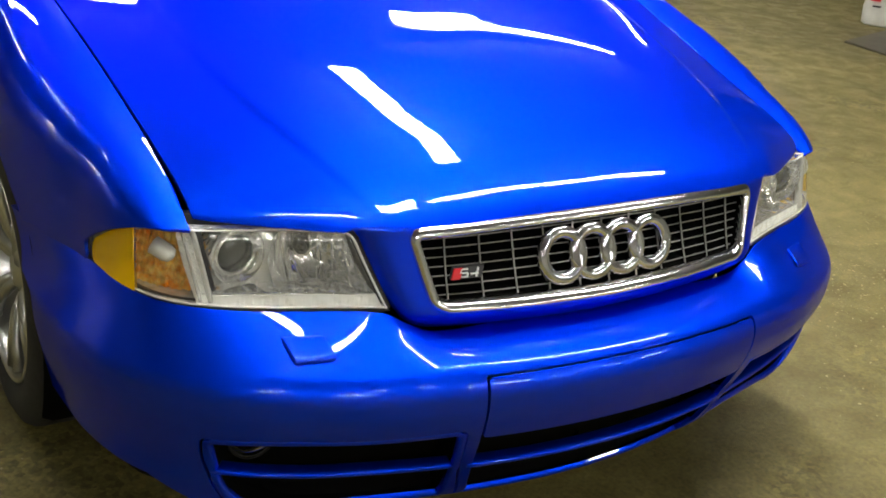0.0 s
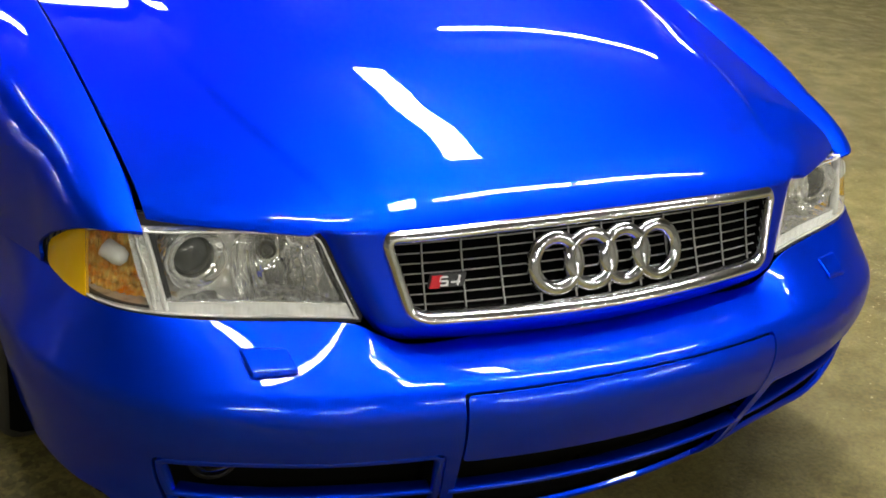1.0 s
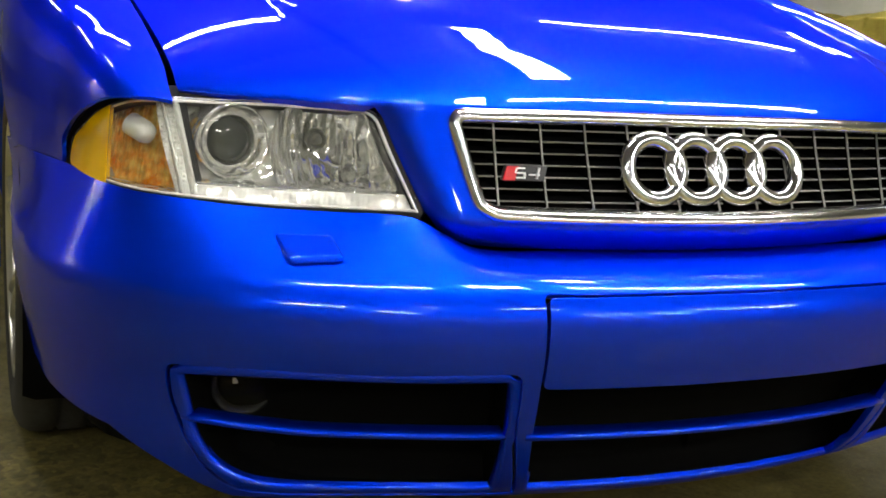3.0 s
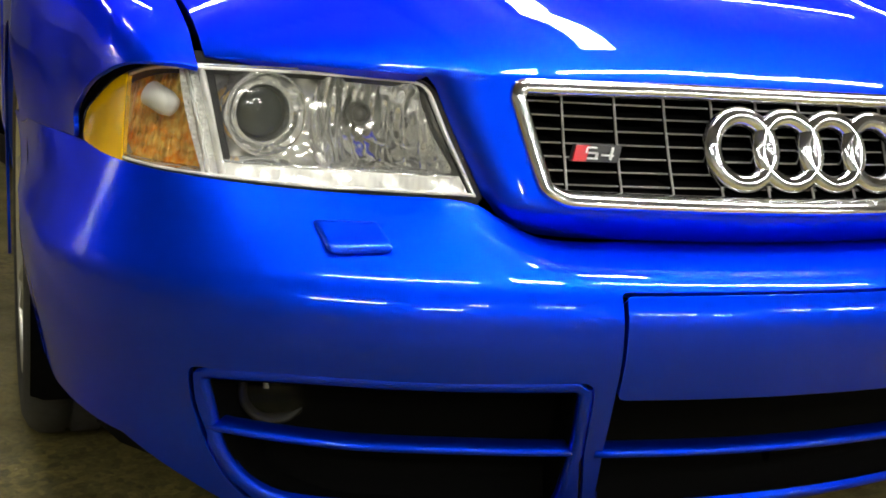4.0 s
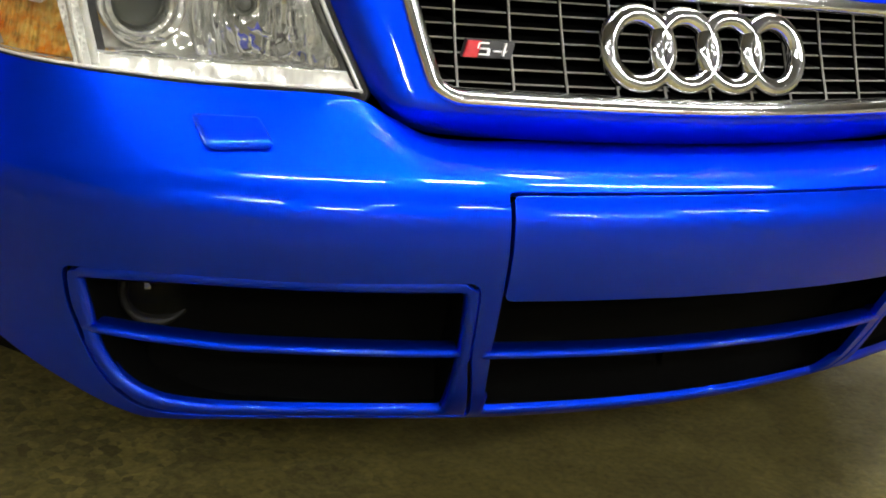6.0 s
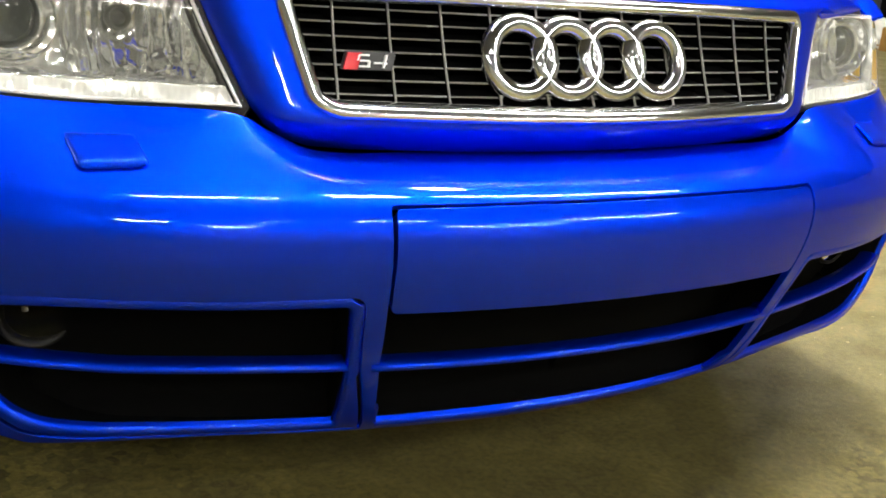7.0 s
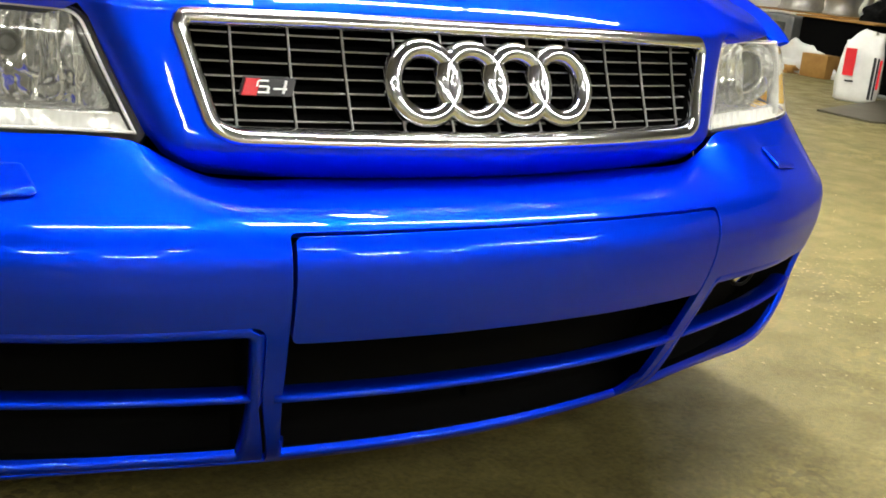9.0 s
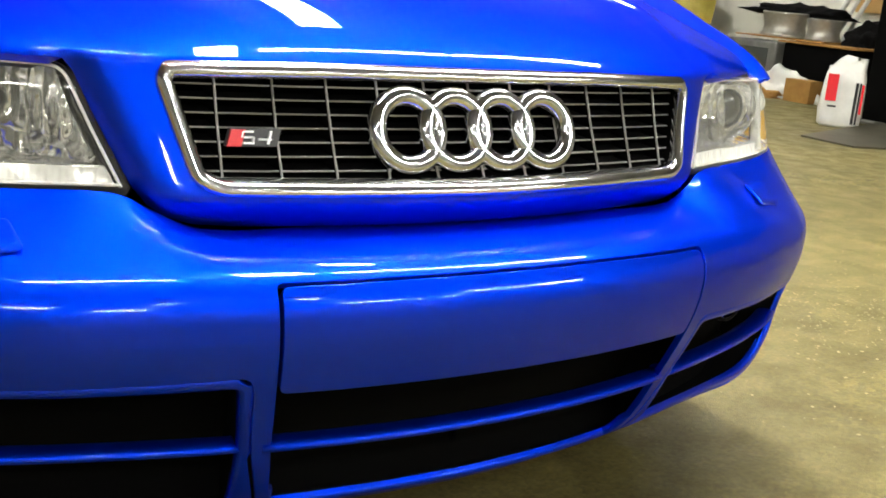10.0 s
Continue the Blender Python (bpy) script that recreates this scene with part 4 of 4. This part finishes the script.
for m in (False, True):
    head_lamp(m)
    # washer cover on the shelf of the bumper
    s = -1 if m else 1
    washer_cover(m)
    # fog lamp inside the outer intake
    M = Matrix.Translation((0.612 * s, 0.094, 0.298)) @ Matrix.Rotation(radians(8) * s, 4, "Z") @ Matrix.Rotation(radians(90), 4, "X")
    fog = part("fog_lamp", lathe(bmesh.new(), [(0.030, -0.006), (0.036, 0.003), (0.040, 0.002), (0.041, -0.004), (0.041, -0.04), (0.0, -0.045)], 40, M), FOG_BODY, car, "dark round fog lamp")
    part("fog_reflector", lathe(bmesh.new(), [(0.036 * math.sin(a), -0.034 * math.cos(a)) for a in np.linspace(0, 1.4, 10)], 28, M), FOG_MIRROR, fog, "dim silver reflector")
    part("fog_lens", lathe(bmesh.new(), [(0.0, 0.010), (0.012, 0.009), (0.024, 0.006), (0.036, 0.001)], 40, M), FOG_GLASS, fog, "clear lamp glass").visible_shadow = False
    bm = bmesh.new()
    for k in range(3):
        x0 = -0.013 + 0.0105 * k
        box(bm, x0, 0.001, -0.0065 + 0.002 * k, x0 + 0.0075, 0.018, -0.002, 0.001, 1)
    bmesh.ops.transform(bm, matrix=M, verts=bm.verts)
    # left shield stays bright; the right is darkened to show no glint
    part("fog_bulb_shield", bm, CHROME_DULL if m else FOG_BODY, fog, "bright bulb shield" if m else "bulb shield darkened so it shows no glint")

# red and grey badge on the grille
def slant(bm, x0, x1, z0, z1, y, d, lean=0.38):
    """A leaning bar on the grille, d thick."""
    q = [(x0, z0), (x1, z0), (x1 + (z1 - z0) * lean, z1), (x0 + (z1 - z0) * lean, z1)]
    f = [bm.verts.new((x, gy(x, z) + y, z)) for x, z in q]
    b = [bm.verts.new((x, gy(x, z) + y + d, z)) for x, z in q]
    bm.faces.new(f)
    bm.faces.new(b[::-1])
    for i in range(4):
        bm.faces.new((f[i], b[i], b[(i + 1) % 4], f[(i + 1) % 4]))
    return bm


badge = part("badge", slant(bmesh.new(), -0.314, -0.2585, 0.574, 0.592, 0.004, 0.006), BADGE_GREY, grille, "small grey grille badge", smooth=False)
part("badge_red", slant(bmesh.new(), -0.3135, -0.2985, 0.5745, 0.5915, 0.001, 0.003), RED, badge, "red enamel lozenge", smooth=False)
for x0, x1, z0, z1 in ((-0.2960, -0.2845, 0.5770, 0.5786), (-0.2950, -0.2845, 0.5828, 0.5844), (-0.2955, -0.2840, 0.5886, 0.5902), (-0.2868, -0.2850, 0.5780, 0.5836), (-0.2980, -0.2962, 0.5836, 0.5892), (-0.2790, -0.2650, 0.5808, 0.5824), (-0.2700, -0.2680, 0.5770, 0.5902)):
    part("badge_bar", slant(bmesh.new(), x0, x1, z0, z1, 0.0005, 0.003), BADGE_BRIGHT, badge, "small bright bar", smooth=False)

# wheels
def wheel(x, y, s):
    w = new("wheel")
    w.parent = car
    w.location = (x, y, 0.317)
    M = Matrix.Rotation(radians(90) * s, 4, "Y")
    bm = bmesh.new()
    lathe(bm, [(0.215, -0.10), (0.24, -0.112), (0.285, -0.112), (0.306, -0.102), (0.315, -0.088), (0.317, -0.075), (0.317, -0.055), (0.311, -0.052), (0.311, -0.046), (0.317, -0.043), (0.317, -0.012), (0.311, -0.009), (0.311, -0.003), (0.317, 0.0),
               (0.317, 0.040), (0.311, 0.043), (0.311, 0.049), (0.317, 0.052), (0.317, 0.075), (0.315, 0.088), (0.306, 0.102), (0.285, 0.112), (0.262, 0.114), (0.24, 0.112), (0.222, 0.102), (0.215, 0.09)], 96, M)
    part("tyre", bm, RUBBER, w, "black rubber tyre")
    bm = bmesh.new()
    lathe(bm, [(0.220, 0.100), (0.225, 0.106), (0.221, 0.110), (0.213, 0.108), (0.208, 0.098), (0.203, 0.06), (0.195, 0.02), (0.19, -0.09)], 96, M)
    rim = part("rim", bm, ALLOY, w, "silver alloy rim")
    for k in range(6):
        a = k * math.tau / 6 + 0.2
        for da in (-0.11, 0.11):
            bm = bmesh.new()
            pts = [M @ Vector((r * math.cos(a + da * e), r * math.sin(a + da * e), h)) for r, h, e in ((0.045, 0.062, 0.4), (0.09, 0.084, 0.8), (0.15, 0.094, 1.0), (0.206, 0.096, 1.25))]
            tube(bm, pts, [0.015, 0.013, 0.012, 0.014], 10, squash=(1.0, 0.9), up=tuple(M @ Vector((0, 0, 1))))
            part("spoke", bm, ALLOY, rim)
    bm = bmesh.new()
    lathe(bm, [(0.06, 0.03), (0.062, 0.066), (0.055, 0.074), (0.034, 0.078), (0.030, 0.084), (0.0, 0.087)], 40, M)
    part("hub", bm, ALLOY, rim)
    bm = bmesh.new()
    lathe(bm, [(0.15, -0.02), (0.15, 0.0), (0.03, 0.0)], 40, M)
    part("brake_disc", bm, GREY_METAL, w, "grey brake disc")
    # liner of the wheel arch
    bm = bmesh.new()
    rows = []
    for a in np.linspace(-0.35, math.pi + 0.45, 26):
        c, q = math.cos(a), math.sin(a)
        rows.append([bm.verts.new((dx, ARCH_R * c * k, ARCH_R * q * k + ARCH_Z - 0.317)) for dx, k in ((s * 0.108, 1.0), (s * 0.09, 1.03), (-s * 0.2, 1.03), (-s * 0.2, 0.2))])
    for A, B in zip(rows[:-1], rows[1:]):
        for k in range(3):
            bm.faces.new((A[k], A[k + 1], B[k + 1], B[k]))
    part("arch_liner", bm, VOID, w, "black wheel-arch liner")
    return w


for y in (0.80, 3.41):
    wheel(-0.745, y, -1)
    wheel(0.745, y, 1)


# the rest of the body, behind the wings
def loft(name, sections, mat, label, wrap=True):
    bm = bmesh.new()
    rows = [[bm.verts.new(p) for p in sec] for sec in sections]
    n = len(rows[0])
    for A, B in zip(rows[:-1], rows[1:]):
        for k in range(n if wrap else n - 1):
            bm.faces.new((A[k], A[(k + 1) % n], B[(k + 1) % n], B[k]))
    for r in (rows[0], rows[-1]):
        bm.faces.new(r)
    bmesh.ops.recalc_face_normals(bm, faces=bm.faces)
    return part(name, bm, mat, car, label)


def hull(y, w, z_low, z_high, r=0.10):
    half = [(0.0, z_low), (w * 0.9, z_low), (w * 0.97, z_low + 0.06), (w, z_low + 0.2), (w, z_high - r), (w - r * 0.3, z_high - r * 0.3), (w - r, z_high), (w * 0.5, z_high + 0.015), (0.0, z_high + 0.02)]
    return [(x, y, z) for x, z in half] + [(-x, y, z) for x, z in half[-2:0:-1]]


loft("cabin_body", [hull(1.315, 0.865, 0.2, 0.90), hull(1.7, 0.866, 0.19, 0.915), hull(2.6, 0.866, 0.19, 0.93), hull(3.02, 0.866, 0.2, 0.94)], PAINT, "blue doors and sills")
loft("tail_body", [hull(3.03, 0.866, 0.42, 0.94), hull(3.9, 0.86, 0.42, 0.95), hull(4.2, 0.82, 0.28, 0.95), hull(4.31, 0.76, 0.3, 0.90)], PAINT, "blue rear wings and boot")


def glasshouse(y, w0, w1, z1):
    half = [(0.0, 0.90), (w0, 0.90), (w0 - (w0 - w1) * 0.6, 0.90 + (z1 - 0.90) * 0.62), (w1, z1 - 0.03), (w1 - 0.12, z1), (0.0, z1 + 0.015)]
    return [(x, y, z) for x, z in half] + [(-x, y, z) for x, z in half[-2:0:-1]]


loft("cabin_glass", [glasshouse(1.20, 0.70, 0.70, 0.945), glasshouse(1.75, 0.77, 0.60, 1.33), glasshouse(2.2, 0.78, 0.59, 1.385), glasshouse(3.0, 0.77, 0.57, 1.34), glasshouse(3.6, 0.70, 0.66, 0.99)], DARK_GLASS, "dark cabin windows")
loft("roof", [[(x, y, z) for x, z in ((-0.55, z0), (-0.45, z0 + 0.03), (0.0, z0 + 0.05), (0.45, z0 + 0.03), (0.55, z0), (0.0, z0 - 0.02))] for y, z0 in ((1.80, 1.335), (2.2, 1.375), (2.7, 1.365), (3.05, 1.315))], PAINT, "blue roof panel")
# plain near-black blocks, added to keep the gaps and the floor below dark
part("underbody", box(bmesh.new(), -0.62, 0.10, 0.17, 0.62, 4.2, 0.24, 0.01), VOID, car, "near-black underbody slab that blocks light")
part("engine_bay", box(bmesh.new(), -0.60, 0.32, 0.24, 0.60, 1.2, 0.62, 0.02), VOID, car, "near-black block behind the body gaps")

# ---- things along the far side of the workshop ----
# lift post beside the bag
post = thing("lift_post", "black steel post of a car lift", "lift")
part("column", box(bmesh.new(), 6.32, 3.34, 0.0, 6.70, 3.88, 3.3, 0.02), VOID, post)
part("base_plate", box(bmesh.new(), 6.2, 3.2, 0.0, 6.8, 4.0, 0.02, 0.004), GREY_METAL, post, "steel base plate")

# ramp plate lying on the floor
bm = bmesh.new()
q = [(4.84, 2.86), (5.2, 2.72), (6.3, 3.3), (6.15, 3.62), (4.86, 3.26)]
lo_v, hi_v = [bm.verts.new((x, y, 0.0)) for x, y in q], [bm.verts.new((x, y, 0.012 if i in (0, 1, 4) else 0.03)) for i, (x, y) in enumerate(q)]
bm.faces.new(hi_v)
for i in range(5):
    bm.faces.new((lo_v[i], lo_v[(i + 1) % 5], hi_v[(i + 1) % 5], hi_v[i]))
tagged(part("ramp_plate", bm, PLATE, smooth=False), "flat grey steel plate lying on the concrete", "plate")


# white sack of absorbent
def sack():
    t = thing("sack", "white paper sack with red and black print standing on the floor", "sack", at=(5.75, 3.66, 0.0))
    t.rotation_euler = (0, 0, radians(-52))
    t.scale = (0.88, 0.92, 1.04)
    bm = bmesh.new()
    n = 28
    rows = []
    for z, w, d, tw in ((0.0, 0.135, 0.085, 0), (0.02, 0.158, 0.10, 0), (0.12, 0.165, 0.105, 0), (0.25, 0.158, 0.10, 0.02), (0.34, 0.150, 0.085, 0.03), (0.37, 0.140, 0.066, 0.04), (0.40, 0.132, 0.045, 0.05), (0.425, 0.118, 0.026, 0.08), (0.455, 0.095, 0.012, 0.1)):
        ring = []
        for k in range(n):
            a = k * math.tau / n
            c, q = math.cos(a), math.sin(a)
            e = 0.45
            x, y = math.copysign(abs(c) ** e, c) * w, math.copysign(abs(q) ** e, q) * d
            j = noise.noise(Vector((x * 14, y * 14, z * 12))) * (0.010 + 0.035 * max(z - 0.33, 0) / 0.1)
            ring.append(bm.verts.new((x + j + tw * 0.3, y + j, z + (j if z > 0.01 else 0) + (0.02 * c if z > 0.4 else 0))))
        rows.append(ring)
    for A, B in zip(rows[:-1], rows[1:]):
        for k in range(n):
            bm.faces.new((A[k], A[(k + 1) % n], B[(k + 1) % n], B[k]))
    bm.faces.new(rows[0][::-1])
    bm.faces.new(rows[-1])
    body = part("sack_body", bm, PLASTIC_WHITE, t)
    for nm, x0, x1, z0, z1, mat in (("red_print", -0.125, -0.045, 0.17, 0.345, RED), ("dark_print", 0.085, 0.105, 0.03, 0.30, BLACK), ("dark_print", 0.115, 0.128, 0.03, 0.30, BLACK), ("red_print", 0.132, 0.15, 0.10, 0.29, RED), ("dark_print", -0.10, -0.035, 0.13, 0.142, BLACK)):
        part(nm, box(bmesh.new(), x0, -0.1125, z0, x1, -0.1085, z1, 0.001), mat, body, smooth=False)
    return t


sack()

# low bench made of a black crate with a board on top
crate = thing("crate", "black storage crate with a cardboard sheet on top", "crate")
part("crate_body", box(bmesh.new(), 7.12, 4.62, 0.0, 7.95, 5.32, 0.47, 0.015), VOID, crate)
part("lid_board", box(bmesh.new(), 7.08, 4.56, 0.471, 7.98, 5.36, 0.487, 0.003), CARD, crate, "brown cardboard sheet")
tv = thing("monitor", "grey box-shaped monitor standing on the floor", "monitor")
bm = bmesh.new()
box(bm, 7.14, 5.42, 0.0, 7.55, 6.0, 0.46, 0.02)
part("monitor_case", bm, GREY_METAL, tv)
part("monitor_screen", box(bmesh.new(), 7.125, 5.50, 0.10, 7.139, 5.92, 0.40, 0.004), DARK_GLASS, tv, "dark glass screen")


def loose_rim(x, y, z, r, h):
    t = thing("wheel_rim", "old grey alloy wheel lying flat", "wheel rim", "stored rims", (x, y, z))
    bm = bmesh.new()
    lathe(bm, [(r * 0.6, 0.0), (r * 0.98, 0.0), (r, 0.012), (r * 0.98, 0.024), (r * 0.90, 0.035), (r * 0.86, h * 0.45), (r * 0.90, h * 0.62), (r * 0.97, h - 0.02), (r, h - 0.008), (r * 0.97, h), (r * 0.90, h - 0.005), (r * 0.84, h * 0.7), (r * 0.2, h * 0.65), (0.0, h * 0.66)], 48)
    part("barrel", bm, OLD_ALLOY, t)
    return t


tagged(part("board", box(bmesh.new(), 7.30, 5.05, 0.488, 7.96, 6.05, 0.500, 0.003), CARD), "thin board laid over the crate and monitor", "board")
loose_rim(7.56, 5.70, 0.501, 0.215, 0.22)
loose_rim(7.56, 5.27, 0.501, 0.16, 0.19)


def heap(name, label, category, c, size, mat, seed, at_z, rough=0.35, n=36):
    """A crumpled soft thing: a lumpy low dome that rests on at_z."""
    bm = bmesh.new()
    bmesh.ops.create_icosphere(bm, subdivisions=4, radius=1.0)
    for v in bm.verts:
        d = v.co.normalized()
        k = 1 + rough * noise.fractal(d * 1.6 + Vector((seed, 0, 0)), 1.0, 2.0, 5)
        v.co = Vector((d.x * size[0] * k, d.y * size[1] * k, max(0, d.z * size[2] * k)))
    bmesh.ops.translate(bm, vec=(c[0], c[1], at_z), verts=bm.verts)
    return tagged(part(name, bm, mat), label, category)


heap("jacket", "crumpled dark cloth thrown over the rims", "cloth", (7.70, 5.62), (0.15, 0.54, 0.085), DARK_CLOTH, 3.1, 0.69, 0.8)
heap("dark_bag", "dark soft bag on the crate", "bag", (7.65, 4.86), (0.2, 0.2, 0.2), DARK_CLOTH, 7.7, 0.487, 0.45)
heap("plastic_sheet", "crumpled white plastic sheet on the floor", "plastic sheet", (7.0, 5.15), (0.10, 0.34, 0.22), PLASTIC_WHITE, 1.4, 0.0, 0.5)
heap("scrap_heap", "heap of torn brown cardboard scraps", "scrap", (6.93, 5.28), (0.10, 0.2, 0.08), CARD, 5.2, 0.0, 0.8)
tagged(part("cardboard_box", box(bmesh.new(), 6.86, 4.78, 0.0, 7.02, 5.04, 0.19, 0.004), CARD), "small brown cardboard box on the floor", "box")
for i in range(3):
    bm = bmesh.new()
    tube(bm, [(7.72, 5.38 - 0.10 * i, 0.5), (8.45, 5.20 - 0.10 * i, 1.9)], 0.022, 12)
    tagged(part("pole", bm, PLASTIC_WHITE), "long pale pole leaning against the wall", "pole", "leaning poles")
tagged(part("plywood_sheet", box(bmesh.new(), 8.55, 4.2, 0.78, 8.597, 5.7, 1.6, 0.002), PLY), "plywood sheet fixed to the white wall", "plywood")


# something large under an olive tarp
def tarp():
    t = thing("covered_machine", "dark machine under a draped olive-yellow tarp", "machine")
    part("machine_body", box(bmesh.new(), 7.05, 7.15, 0.0, 7.7, 8.9, 0.78, 0.05), VOID, t, "black body")
    bm = bmesh.new()
    nu, nv = 90, 40
    grid = []
    for i in range(nu + 1):
        row = []
        y = 6.05 + 2.95 * i / nu
        for j in range(nv + 1):
            k = j / nv
            fold = noise.fractal(Vector((y * 2.3, k * 1.2, 0.3)), 1.0, 2.0, 5)
            ridge = abs(noise.noise(Vector((y * 3.1 + k, 1.7, k)))) * 0.10
            if k < 0.5:
                z = 0.52 + 0.46 * (k / 0.5)
                x = 6.95 + 0.06 * (k / 0.5) - 0.07 * fold * (1 - k) - ridge
                z += 0.05 * noise.noise(Vector((y * 2.0, 4.4, 0))) * (1 - 2 * k)
            else:
                x = 7.01 + 1.4 * (k - 0.5) / 0.5
                z = 0.98 + 0.07 * math.sin((k - 0.5) * 6) + 0.06 * fold
            row.append(bm.verts.new((x, y + 0.8 * max(0, x - 7.0) * (1 - i / nu), z + 0.05 * math.sin(y * 2.1))))
        grid.append(row)
    for A, B in zip(grid[:-1], grid[1:]):
        for k in range(nv):
            bm.faces.new((A[k], A[k + 1], B[k + 1], B[k]))
    part("tarp", bm, TARP, t, "creased olive-yellow tarp")
    for y, z, r in ((7.57, 0.42, 0.085), (7.05, 0.44, 0.06), (6.71, 0.40, 0.085)):
        bm = bmesh.new()
        tube(bm, [(6.98, y + r * math.cos(a), z + r * 1.1 * math.sin(a)) for a in np.linspace(-1.9, 2.9, 26)], 0.013, 10)
        part("hook", bm, PLASTIC_WHITE, t, "pale curved hook")
    return t


tarp()


# grit and crumbs of concrete on the floor
def grit():
    rng = random.Random(11)
    bm = bmesh.new()
    for cx, cy, sx, sy, count in ((1.62, 0.62, 0.22, 0.16, 420), (1.9, 0.9, 0.5, 0.35, 320), (2.6, 1.1, 0.7, 0.5, 200), (1.25, 0.1, 0.35, 0.25, 120), (-1.05, 0.05, 0.16, 0.30, 200), (4.6, 2.6, 1.2, 0.8, 60)):
        for _ in range(count):
            x, y = rng.gauss(cx, sx), rng.gauss(cy, sy)
            if -0.8 < x < 0.85 and y > -0.2:
                continue
            r = rng.choice((0.001, 0.0012, 0.0015, 0.0018, 0.002, 0.0025, 0.0035))
            m = Matrix.Translation((x, y, r * 0.4)) @ Matrix.Rotation(rng.random() * 6.28, 4, "Z") @ Matrix.Diagonal((r * rng.uniform(0.8, 1.8), r, r * rng.uniform(0.25, 0.5), 1))
            bmesh.ops.create_icosphere(bm, subdivisions=1, radius=1.0, matrix=m)
    return tagged(part("grit", bm, FLOOR_GRIT, smooth=False), "scattered pale grit and crumbs on the concrete", "grit", kind="stuff")


grit()
